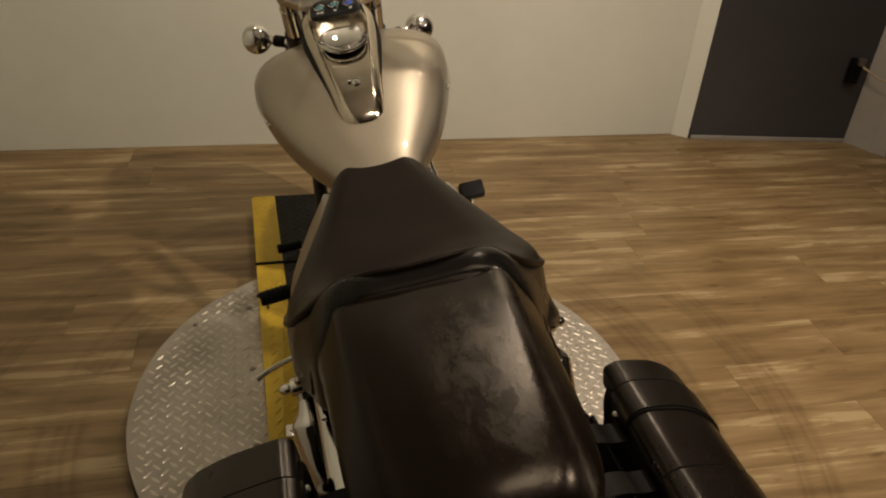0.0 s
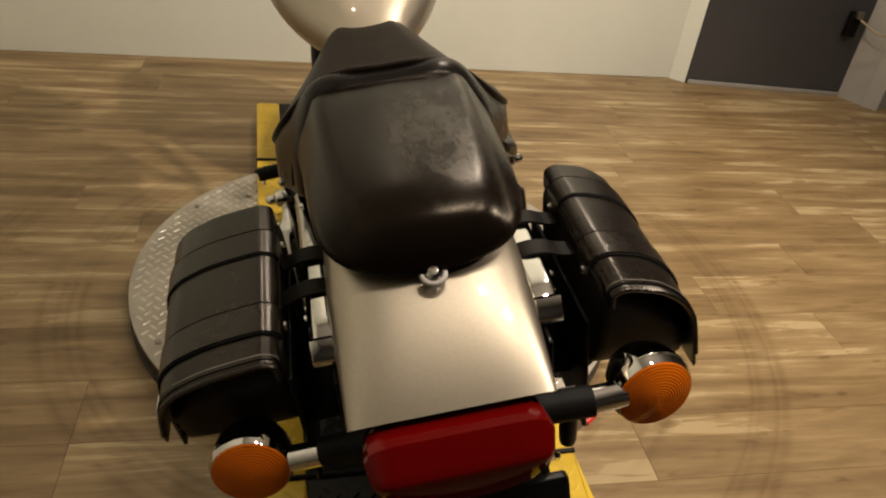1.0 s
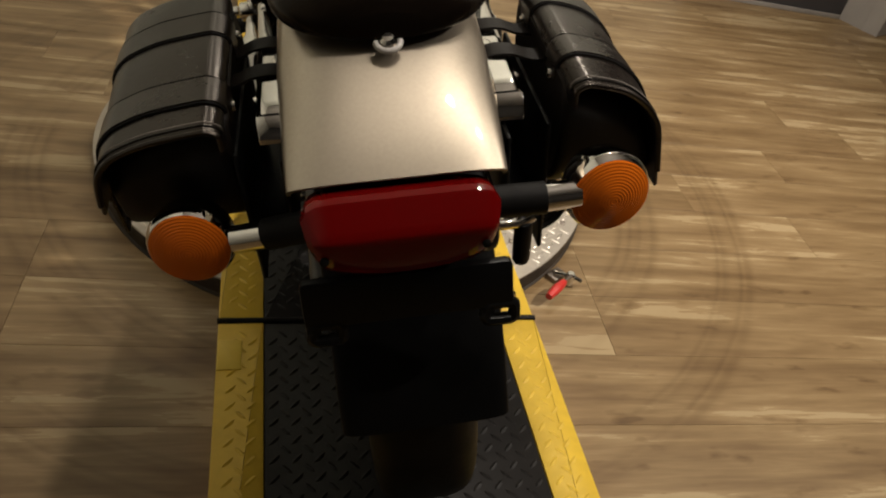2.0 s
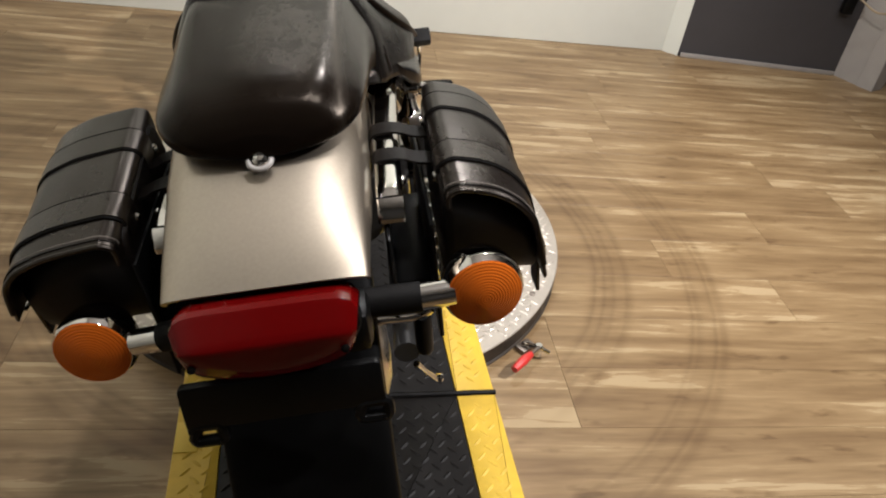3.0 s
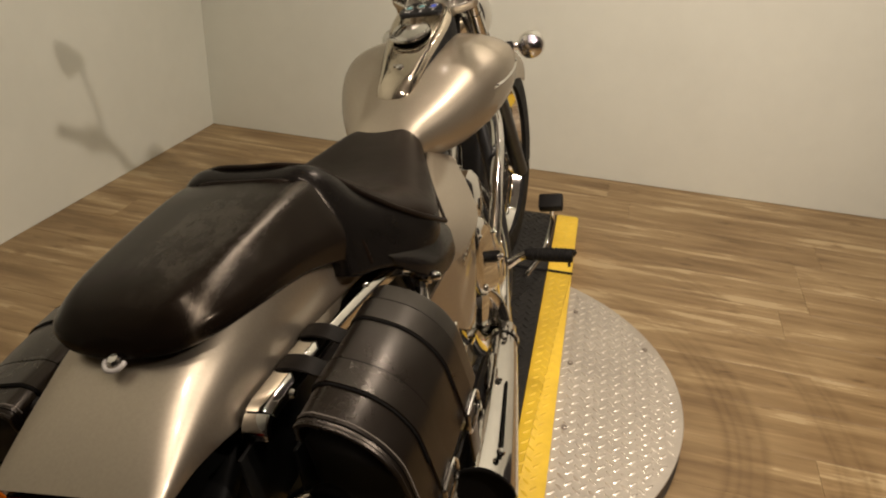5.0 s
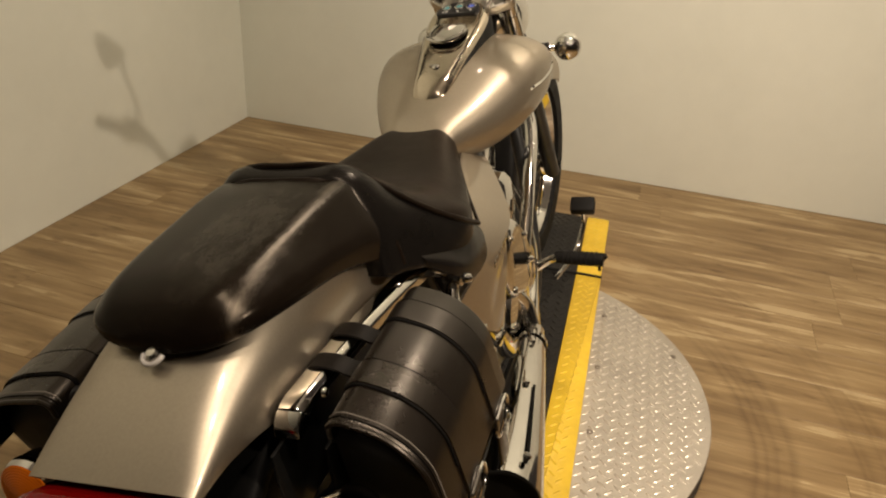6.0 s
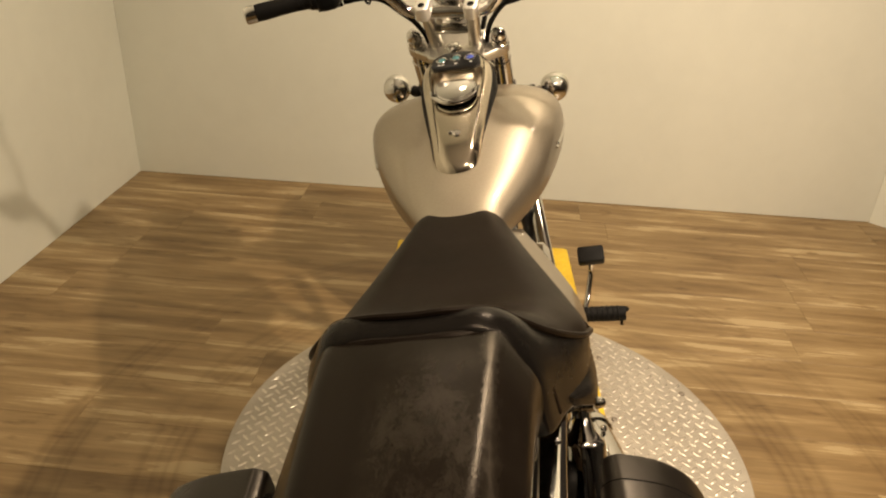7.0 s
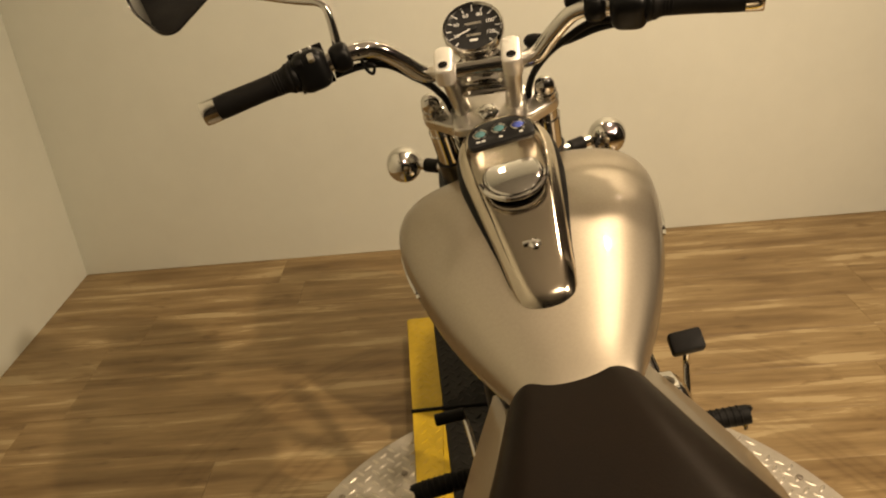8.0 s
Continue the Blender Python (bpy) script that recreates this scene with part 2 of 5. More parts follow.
    g.inputs["To Min"].default_value, g.inputs["To Max"].default_value = 0.52, 0.36
    link(m, streak, "Fac", g, "Value")
    link(m, g, "Result", bsdf(m), "Roughness")
    bump(m, grain, "Fac", 0.35, 0.0008)
    return m


WOOD = plank_material()

# ---------------------------------------------------------------- shaping


def finish(name, bm, mat, angle=40):
    me = bpy.data.meshes.new(name)
    bmesh.ops.recalc_face_normals(bm, faces=bm.faces)
    bm.to_mesh(me)
    bm.free()
    me.materials.append(mat)
    me.shade_smooth()
    me.set_sharp_from_angle(angle=radians(angle))
    return me


def part(name, bm, mat, parent=None, label="", m=None, angle=40):
    """Links a bmesh as one mesh object under a thing or a part."""
    ob = new(name, finish(name, bm, mat, angle))
    if parent:
        ob.parent = parent
    if m is not None:
        ob.matrix_basis = m
    return tagged(ob, label)


def spline(rows, count):
    """Rows of numbers resampled along a Catmull-Rom curve."""
    a = np.array(rows, float)
    if len(a) < 3:
        return [a[0] + (a[-1] - a[0]) * k / (count - 1) for k in range(count)]
    a = np.vstack([2 * a[0] - a[1], a, 2 * a[-1] - a[-2]])
    out = []
    for s in np.linspace(0, len(a) - 3, count):
        i = min(int(s), len(a) - 4)
        u = s - i
        p, q, r, t = a[i:i + 4]
        out.append(0.5 * (2 * q + (r - p) * u + (2 * p - 5 * q + 4 * r - t) * u * u + (3 * q - p - 3 * r + t) * u ** 3))
    return out


def skin(rings, closed=True, caps=True, bm=None):
    """Quads between rings of points."""
    bm = bm or bmesh.new()
    vs = [[bm.verts.new(p) for p in ring] for ring in rings]
    n = len(vs[0])
    for a, b in zip(vs, vs[1:]):
        for i in range(n if closed else n - 1):
            j = (i + 1) % n
            bm.faces.new((a[i], a[j], b[j], b[i]))
    if caps:
        bm.faces.new(vs[0][::-1])
        bm.faces.new(vs[-1])
    return bm


def oval(y, hw, top, bottom, power=2.4, lower=None, n=40, cx=0.0, under=None):
    """An upright superellipse at y, with its widest place at 'lower' of its height."""
    mid = bottom + (top - bottom) * (0.5 if lower is None else lower)
    out = []
    for k in range(n):
        a = 2 * math.pi * k / n
        c, s = math.cos(a), math.sin(a)
        k_p = power if s > 0 else (under or power)
        x = hw * math.copysign(abs(c) ** (2 / k_p), c)
        z = mid + (top - mid if s > 0 else mid - bottom) * math.copysign(abs(s) ** (2 / k_p), s)
        out.append((cx + x, y, z))
    return out


def rounded(points, radii, seg=5):
    """A closed outline with rounded corners, in two dimensions."""
    out = []
    n = len(points)
    for i in range(n):
        p, a, b = Vector(points[i]), Vector(points[i - 1]), Vector(points[(i + 1) % n])
        r = radii[i] if isinstance(radii, (list, tuple)) else radii
        u, v = (a - p), (b - p)
        d = min(r, u.length * 0.49, v.length * 0.49)
        s, e = p + u.normalized() * d, p + v.normalized() * d
        for k in range(seg + 1):
            t = k / seg
            out.append((s * (1 - t) ** 2 + p * 2 * t * (1 - t) + e * t * t)[:])
    return out


def tube(points, radius, count=0, sides=12, bm=None, caps=True):
    """A round tube along a smooth curve; radius may be a list, one for each point given."""
    rows = [(*p, radius[i] if isinstance(radius, (list, tuple)) else radius) for i, p in enumerate(points)]
    pts = spline(rows, count or max(2, 6 * (len(points) - 1) + 1)) if len(points) > 2 else [np.array(r) for r in rows]
    rings, up = [], None
    for i, p in enumerate(pts):
        d = Vector(pts[min(i + 1, len(pts) - 1)][:3]) - Vector(pts[max(i - 1, 0)][:3])
        d.normalize()
        if up is None:
            up = d.orthogonal().normalized()
        up = (up - d * up.dot(d)).normalized()
        side = d.cross(up)
        c = Vector(p[:3])
        rings.append([c + (up * math.cos(2 * math.pi * k / sides) + side * math.sin(2 * math.pi * k / sides)) * float(p[3]) for k in range(sides)])
    return skin(rings, caps=caps, bm=bm)


def lathe(profile, sides=32, m=None, bm=None):
    """A body turned round z from rows of (radius, height), then set at the pose m."""
    bm2 = skin([[(max(r, 1e-5) * math.cos(2 * math.pi * k / sides), max(r, 1e-5) * math.sin(2 * math.pi * k / sides), z) for k in range(sides)] for r, z in profile])
    if m is not None:
        bm2.transform(m)
    if bm is None:
        return bm2
    merge(bm, bm2)
    return bm


def merge(bm, other):
    me = bpy.data.meshes.new("scratch")
    other.to_mesh(me)
    other.free()
    bm.from_mesh(me)
    bpy.data.meshes.remove(me)
    return bm


def block(size, m=None, bevel=0.004, seg=2):
    """A bevelled box of that size about the origin, set at the pose m."""
    bm = bmesh.new()
    bmesh.ops.create_cube(bm, size=1.0, matrix=Matrix.Diagonal((*size, 1)))
    if bevel:
        bmesh.ops.bevel(bm, geom=bm.edges[:], offset=bevel, segments=seg, profile=0.5, affect="EDGES")
    if m is not None:
        bm.transform(m)
    return bm


def slab(outline, low, high, bevel=0.0, seg=2):
    """An upright prism over an outline of (x, y)."""
    bm = bmesh.new()
    f = bm.faces.new([bm.verts.new((x, y, low)) for x, y in outline])
    up = bmesh.ops.extrude_face_region(bm, geom=[f])
    bmesh.ops.translate(bm, vec=(0, 0, high - low), verts=[v for v in up["geom"] if isinstance(v, bmesh.types.BMVert)])
    if bevel:
        rim = [e for e in bm.edges if all(abs(v.co.z - high) < 1e-6 for v in e.verts)]
        bmesh.ops.bevel(bm, geom=rim, offset=bevel, segments=seg, profile=0.5, affect="EDGES")
    return bm


def towards(a, b):
    """A pose at a whose z points to b."""
    d = Vector(b) - Vector(a)
    return Matrix.Translation(a) @ d.to_track_quat("Z", "Y").to_matrix().to_4x4()


def empty(name, m, label, category, group=""):
    ob = new(name)
    ob.empty_display_size = 0.1
    ob.matrix_world = m
    return tagged(ob, label, category, group)


# ---------------------------------------------------------------- room
TURN = radians(-2.97)
U, V = Vector((math.cos(TURN), math.sin(TURN), 0)), Vector((math.sin(TURN), -math.cos(TURN), 0))
CORNER = Vector((-1.437, 2.813, 0))
HEIGHT = 4.20


def place(a, b, z=0.0):
    """A place in the room: a along the back wall from the corner, b out from it."""
    return CORNER + U * a + V * b + Vector((0, 0, z))


ROOM = Matrix.Translation(CORNER) @ Matrix.Rotation(TURN, 4, "Z")


def wall(name, a0, a1, b0, b1, mat, label, low=0.0, high=HEIGHT, bevel=0.004):
    bm = block((a1 - a0, b1 - b0, high - low), ROOM @ Matrix.Translation(((a0 + a1) / 2, -(b0 + b1) / 2, (low + high) / 2)), bevel, 2)
    return tagged(part(name, bm, mat, label=label), category="wall", kind="structure")


back_wall = wall("wall_north", -0.15, 3.32, -0.15, 0.0, WALL, "off-white painted plaster wall behind the motorcycle")
back_wall.matrix_world = Matrix.Translation(CORNER) @ Matrix.Rotation(radians(0.75), 4, "Z") @ Matrix.Translation(-CORNER)
wall("wall_west", -0.15, 0.0, 0.0, 6.8, WALL, "off-white painted plaster wall with soft shadows")
wall("wall_south", -0.15, 6.6, 6.8, 6.95, FARWALL, "unseen wall added to close the room, dimness put into its grey")
wall("wall_east", 6.45, 6.6, 0.0, 6.8, FARWALL, "unseen wall added to close the room, dimness put into its grey")
def flat_wall(name, p, q, thick, mat, label, low=0.0, high=HEIGHT):
    """A wall whose face runs from p to q (room a, b) and whose back lies away from the room."""
    s, e = place(*p), place(*q)
    d = (e - s).normalized()
    back = Vector((-d.y, d.x, 0)) * thick
    bm = slab([v.xy for v in (s, e, e + back, s + back)], low, high)
    return tagged(part(name, bm, mat, label=label), category="wall", kind="structure")


trim = flat_wall("corner_trim", (3.300, -0.041), (3.3635, 0.011), 0.06, WALL, "white angled corner strip that ends the plaster wall")
tagged(trim, "white angled corner strip that ends the plaster wall", "trim", kind="structure")
flat_wall("wall_alcove", (3.365, 0.012), (4.176, 0.10), 0.12, DARKWALL, "charcoal grey painted wall beside the white plaster")
# pale pillar; the shade it stands in is put into a greyer colour
PILLAR = worn("shade_toned_pillar_paint", (0.36, 0.34, 0.31), (0.31, 0.29, 0.27), 0.7, 0.05, 1.5)
flat_wall("pillar_side", (4.177, 0.10), (4.27, 0.286), 0.10, PILLAR, "side of a narrow pillar, shade put into its grey")
flat_wall("pillar_front", (4.275, 0.286), (4.40, 0.20), 0.08, PILLAR, "end of a narrow pillar, shade put into its grey")
flat_wall("wall_passage", (4.41, -0.55), (6.45, -0.45), 0.12, WALL, "grey shaded wall past the pillar")
flat_wall("wall_passage_side", (4.40, 0.19), (4.41, -0.54), 0.06, WALL, "shaded side wall behind the pillar")
board = part("baseboard", block((0.80, 0.008, 0.022), Matrix.Translation(place(3.77, 0.066, 0.0112)) @ Matrix.Rotation(TURN - radians(6.2), 4, "Z"), 0.002), worn("grey_baseboard_paint", (0.30, 0.28, 0.25), (0.24, 0.22, 0.2), 0.5, 0.05, 8))
tagged(board, "low pale baseboard under the charcoal wall", "baseboard", kind="structure")
top = part("ceiling", block((6.9, 7.9, 0.1), ROOM @ Matrix.Translation((3.22, -3.15, HEIGHT + 0.052)), 0.004), CEILING)
tagged(top, "grey painted high ceiling", "ceiling", kind="structure")

# ---------------------------------------------------------------- turntable
CX, CY, RADIUS, DISC = 0.147, 1.065, 0.635, 0.056


def tread(cells, length=0.027, width=0.0078, height=0.0018, z=0.0):
    """Raised lozenges of tread plate at (x, y, slant)."""
    verts, faces = [], []
    for x, y, a in cells:
        c, s = math.cos(a), math.sin(a)
        b = len(verts)
        for u, v, h in ((-0.5, 0, 0), (-0.22, -0.5, 0), (0.22, -0.5, 0), (0.5, 0, 0), (0.22, 0.5, 0), (-0.22, 0.5, 0), (-0.27, 0, 1), (0.27, 0, 1)):
            u, v = u * length, v * width
            verts.append((x + u * c - v * s, y + u * s + v * c, z + h * height))
        for f in ((0, 1, 6), (1, 2, 7, 6), (2, 3, 7), (3, 4, 7), (4, 5, 6, 7), (5, 0, 6)):
            faces.append([b + i for i in f])
    return verts, faces


def tread_part(name, cells, mat, parent, label, **sizes):
    me = bpy.data.meshes.new(name)
    me.from_pydata(*[list(q) for q in ((lambda vf: (vf[0], [], vf[1]))(tread(cells, **sizes)))])
    me.materials.append(mat)
    ob = new(name, me)
    ob.parent = parent
    return tagged(ob, label, kind="stuff")


turntable = empty("turntable", Matrix.Translation((CX, CY, 0)), "round galvanised tread-plate turntable set on the wooden floor", "turntable")
part("deck", lathe([(0, DISC - 0.006), (RADIUS - 0.001, DISC - 0.006), (RADIUS, DISC - 0.005), (RADIUS, DISC - 0.0015), (RADIUS - 0.0015, DISC), (0, DISC)], 128), PLATE, turntable, "pale galvanised tread plate")
part("skirt", lathe([(RADIUS - 0.03, 0.001), (RADIUS + 0.002, 0.001), (RADIUS + 0.002, 0.004), (RADIUS - 0.003, 0.006), (RADIUS - 0.003, DISC - 0.007), (RADIUS - 0.03, DISC - 0.007)], 128), DARKSTEEL, turntable, "dark steel band round the deck")
PITCH = 0.036


def lattice(x0, x1, y0, y1):
    """Two crossed lattices of lozenges over a rectangle: (x, y, slant)."""
    for k, slant in ((0.0, 45), (0.5, -45)):
        for i in range(int(x0 / PITCH) - 1, int(x1 / PITCH) + 2):
            for j in range(int(y0 / PITCH) - 1, int(y1 / PITCH) + 2):
                x, y = (i + k) * PITCH, (j + k) * PITCH
                if x0 < x < x1 and y0 < y < y1:
                    yield x, y, radians(slant)


cells = [c for c in lattice(-RADIUS, RADIUS, -RADIUS, RADIUS) if math.hypot(c[0], c[1]) < RADIUS - 0.016 and (c[0] < -0.318 or c[0] > 0.310)]
tread_part("tread_pattern", cells, TREADTOP, turntable, "raised lozenges of tread plate", z=DISC)
for sx, xs in ((-1, -0.345), (1, 0.338)):
    for k, ys in enumerate((-0.42, -0.14, 0.13, 0.40)):
        part("bolt", lathe([(0.0075, 0), (0.0075, 0.003), (0.005, 0.0045), (0, 0.0045)], 10, Matrix.Translation((xs, ys, DISC))), RIMSTEEL, turntable)
for k in range(6):
    a = radians(25 + 60 * k)
    part("bolt", lathe([(0.0075, 0), (0.0075, 0.003), (0.005, 0.0045), (0, 0.0045)], 10, Matrix.Translation((0.6 * math.cos(a), 0.6 * math.sin(a), DISC))), RIMSTEEL, turntable)

# ---------------------------------------------------------------- ramp across the turntable
LEFT, RIGHT, TOP, STRIPE = -0.170, 0.458, 0.075, 0.083
BREAKS = (-0.45, 0.378, 1.667, 2.128)
ramp_deck = empty("loading_ramp", Matrix.Translation((0, 0, 0)), "black tread-plate ramp with yellow edges laid over the turntable", "ramp")


def strip(x0, x1, y0, y1, z0, z1, bevel=0.003, corner=0.0):
    pts = rounded([(x0, y0), (x1, y0), (x1, y1), (x0, y1)], corner or 0.002, 4)
    return slab(pts, z0, z1, bevel)


for n, (y0, y1) in enumerate(zip(BREAKS, BREAKS[1:])):
    low = DISC + 0.004 if n == 1 else 0.002
    end = 0.016 if n == 2 else 0.0
    part("centre_plate", strip(LEFT + STRIPE, RIGHT - STRIPE, y0 + 0.006, y1 - 0.006, low, TOP), BLACKMAT, ramp_deck, "black enamelled tread plate")
    part("edge_plate", strip(LEFT, LEFT + STRIPE - 0.001, y0 + 0.006, y1 - 0.006, low, TOP + 0.001, 0.003, end), YELLOW, ramp_deck, "worn yellow enamelled edge")
    part("edge_plate", strip(RIGHT - STRIPE + 0.001, RIGHT, y0 + 0.006, y1 - 0.006, low, TOP + 0.001, 0.003, end), YELLOW, ramp_deck, "worn yellow enamelled edge")
    mid = list(lattice(LEFT + STRIPE + 0.010, RIGHT - STRIPE - 0.010, y0 + 0.02, y1 - 0.02))
    side = list(lattice(LEFT + 0.009, LEFT + STRIPE - 0.010, y0 + 0.02, y1 - 0.02)) + list(lattice(RIGHT - STRIPE + 0.010, RIGHT - 0.009, y0 + 0.02, y1 - 0.02))
    tread_part("tread_pattern", mid, BLACKMAT, ramp_deck, "raised black lozenges", z=TOP)
    tread_part("tread_pattern", side, YELLOW, ramp_deck, "raised yellow lozenges", z=TOP + 0.001)
part("smooth_patch", strip(LEFT + 0.001, LEFT + 0.043, 0.258, 0.328, TOP - 0.002, TOP + 0.0034, 0.001), worn("yellow_tape", (0.86, 0.62, 0.06), (0.76, 0.54, 0.05), 0.42, 0.05, 8), ramp_deck, "smooth yellow tape patch")
for y in BREAKS[1:3]:
    part("joint_strip", tube([(LEFT - 0.002, y, TOP), (RIGHT + 0.002, y, TOP)], 0.0058, sides=8), RUBBER, ramp_deck, "black rubber joint strip")

# ---------------------------------------------------------------- clamp with a red handle by the turntable's rim
clamp = empty("toggle_clamp", Matrix.Translation((0.603, 0.552, 0)), "small steel clamp with a red rubber handle on the floor", "clamp")
part("base", block((0.045, 0.03, 0.012), Matrix.Translation((-0.01, 0.03, 0.007)) @ Matrix.Rotation(radians(35), 4, "Z"), 0.002), RIMSTEEL, clamp)
part("body", lathe([(0.008, 0), (0.011, 0.002), (0.011, 0.03), (0.008, 0.033), (0, 0.033)], 12, Matrix.Translation((0.012, 0.004, 0.004))), CHROME, clamp)
part("link", tube([(-0.02, 0.03, 0.018), (0.012, 0.002, 0.03), (0.035, -0.012, 0.026)], 0.0055, sides=8), CHROME, clamp)
part("lever", tube([(0.012, 0.0, 0.034), (-0.02, -0.03, 0.038), (-0.05, -0.055, 0.036)], 0.004, sides=8), RIMSTEEL, clamp)
part("grip", tube([(-0.018, -0.028, 0.039), (-0.04, -0.047, 0.038), (-0.068, -0.072, 0.035)], [0.008, 0.0115, 0.0085], sides=12), REDGRIP, clamp, "red rubber sleeve")

# ---------------------------------------------------------------- box and cord on the charcoal wall
box = empty("wall_box", Matrix.Translation(place(4.085, 0.10, 0.37)) @ Matrix.Rotation(TURN - radians(6.2), 4, "Z"), "small black electrical box with a pale cord on the wall", "electrical box")
part("housing", block((0.055, 0.035, 0.12), Matrix.Translation((0, -0.012, 0)), 0.006), PLASTIC, box)
part("plug", block((0.03, 0.03, 0.035), Matrix.Translation((0.004, -0.038, 0.05)), 0.005), RIMSTEEL, box, "worn grey plug")
part("cord", tube([(0.01, -0.05, 0.03), (0.09, -0.13, -0.01), (0.16, -0.22, 0.06), (0.22, -0.28, 0.22), (0.26, -0.30, 0.45)], 0.005, sides=8), worn("beige_cord", (0.35, 0.27, 0.16), (0.25, 0.2, 0.12), 0.5, 0.05, 20), box, "beige cord")
# ---------------------------------------------------------------- motorcycle, leaning on its side stand
BIKE = Matrix.Translation((0.160, 0.0, TOP + 0.0015)) @ Matrix.Rotation(radians(-2.0), 4, "Z") @ Matrix.Rotation(radians(-11.5), 4, "Y")
bike = empty("motorcycle", BIKE, "champagne silver cruiser motorcycle with black saddlebags leaning on its stand", "motorcycle")
REAR, FRONT = Vector((0, 0.17, 0.322)), Vector((0, 1.765, 0.330))
RAKE = radians(35)
HEAD = Vector((0, 1.30, 0.88))
STEER = Matrix.Translation(HEAD) @ Matrix.Rotation(radians(-9.0), 4, Vector((0, -math.sin(RAKE), math.cos(RAKE)))) @ Matrix.Translation(-HEAD)
ACROSS = Matrix.Rotation(radians(90), 4, "Y")
WHEEL_STEER = Matrix.Translation(HEAD) @ Matrix.Rotation(radians(-5.0), 4, Vector((0, -math.sin(RAKE), math.cos(RAKE)))) @ Matrix.Translation(-HEAD)


def both(build):
    for side in (-1, 1):
        build(side)


def flipped(bm, side):
    if side < 0:
        bm.transform(Matrix.Diagonal((-1, 1, 1, 1)))
    return bm


# wheels
def wheel(name, centre, tyre_r, tyre_w, rim_r, spokes, m, label):
    k = tyre_w / 0.088 if tyre_w > 0.12 else 1.0
    body = lathe([(r, x * k) for r, x in ((rim_r - 0.004, -0.026), (rim_r + 0.012, -0.032), (rim_r + 0.014, -0.024), (rim_r - 0.010, -0.012), (rim_r - 0.013, 0), (rim_r - 0.010, 0.012), (rim_r + 0.014, 0.024), (rim_r + 0.012, 0.032), (rim_r - 0.004, 0.026), (rim_r - 0.018, 0.0), (rim_r - 0.004, -0.026))], 72, Matrix.Translation(centre) @ ACROSS)
    hoop = part(name, body, CHROME, bike, label, m)
    prof = []
    for k in range(25):
        a = math.pi * (k / 24)
        w = tyre_w / 2
        prof.append((rim_r + 0.006 + (tyre_r - rim_r - 0.006) * math.sin(a) ** 0.72, -w * math.copysign(abs(math.cos(a)) ** 0.55, math.cos(a)) * (0.72 + 0.28 * math.sin(a))))
    part("tyre", lathe(prof + [(rim_r + 0.002, 0.0)], 96, Matrix.Translation(centre) @ ACROSS), RUBBER, hoop, "black rubber tyre")
    part("hub", lathe([(0.012, -0.075), (0.03, -0.07), (0.045, -0.052), (0.045, -0.045), (0.03, -0.04), (0.028, 0.04), (0.045, 0.045), (0.045, 0.052), (0.03, 0.07), (0.012, 0.075)], 32, Matrix.Translation(centre) @ ACROSS), CHROME, hoop, "chromed hub")
    for k in range(spokes):
        a = 2 * math.pi * k / spokes
        s = 1 if k % 2 else -1
        b = a + (0.5 if k % 4 < 2 else -0.5)
        p = centre + Vector((s * 0.046, 0.043 * math.cos(b), 0.043 * math.sin(b)))
        q = centre + Vector((s * 0.006, (rim_r - 0.012) * math.cos(a), (rim_r - 0.012) * math.sin(a)))
        part("spoke", tube([p, q], 0.0021, sides=6), CHROME, hoop)
    return hoop


rear_wheel = wheel("rear_wheel", REAR, 0.322, 0.165, 0.205, 36, None, "chrome wire-spoked rear wheel")
front_wheel = wheel("front_wheel", FRONT, 0.330, 0.110, 0.252, 36, WHEEL_STEER, "chrome wire-spoked front wheel")


def disc_rotor(parent, centre, x, r):
    part("brake_disc", lathe([(r - 0.045, -0.0025), (r, -0.0025), (r, 0.0025), (r - 0.045, 0.0025), (r - 0.045, -0.0025)], 48, Matrix.Translation(centre + Vector((x, 0, 0))) @ ACROSS), RIMSTEEL, parent, "steel brake disc")


disc_rotor(front_wheel, FRONT, -0.072, 0.148)
part("brake_drum", lathe([(0.0, 0.05), (0.070, 0.05), (0.074, 0.056), (0.070, 0.075), (0.04, 0.085), (0.0, 0.088)], 40, Matrix.Translation(REAR) @ ACROSS), SATIN, rear_wheel, "polished alloy brake drum")
part("sprocket", lathe([(0.04, -0.083), (0.10, -0.083), (0.10, -0.077), (0.04, -0.077), (0.04, -0.083)], 40, Matrix.Translation(REAR) @ ACROSS), SATIN, rear_wheel)


# rear fender: a rounded hood round the rear wheel
def hood(centre, radius, half, drop, a0, a1, mat, name, label, m=None, power=2.6, count=36, widths=None, drops=None, shift=0.0):
    rings = []
    for k in range(count + 1):
        u = k / count
        a = radians(a0 + (a1 - a0) * u)
        w = half * (1 if widths is None else float(np.interp(u, *zip(*widths))))
        fall = drop * (1 if drops is None else float(np.interp(u, *zip(*drops))))
        ring = []
        for i in range(49):
            t = math.pi * i / 48
            c, s = math.cos(t), math.sin(t)
            x = shift * u + w * math.copysign(abs(c) ** (2 / power), c)
            r = radius - fall * (1 - abs(s) ** (2 / power))
            ring.append(Vector((x, centre.y + r * math.cos(a), centre.z + r * math.sin(a))))
        inner = [Vector((p.x * 0.965, centre.y + (p.yz - centre.yz).length * 0.989 * math.cos(a), centre.z + (p.yz - centre.yz).length * 0.989 * math.sin(a))) for p in ring]
        rings.append(ring + inner[::-1])
    return part(name, skin(rings), mat, bike, label, m)


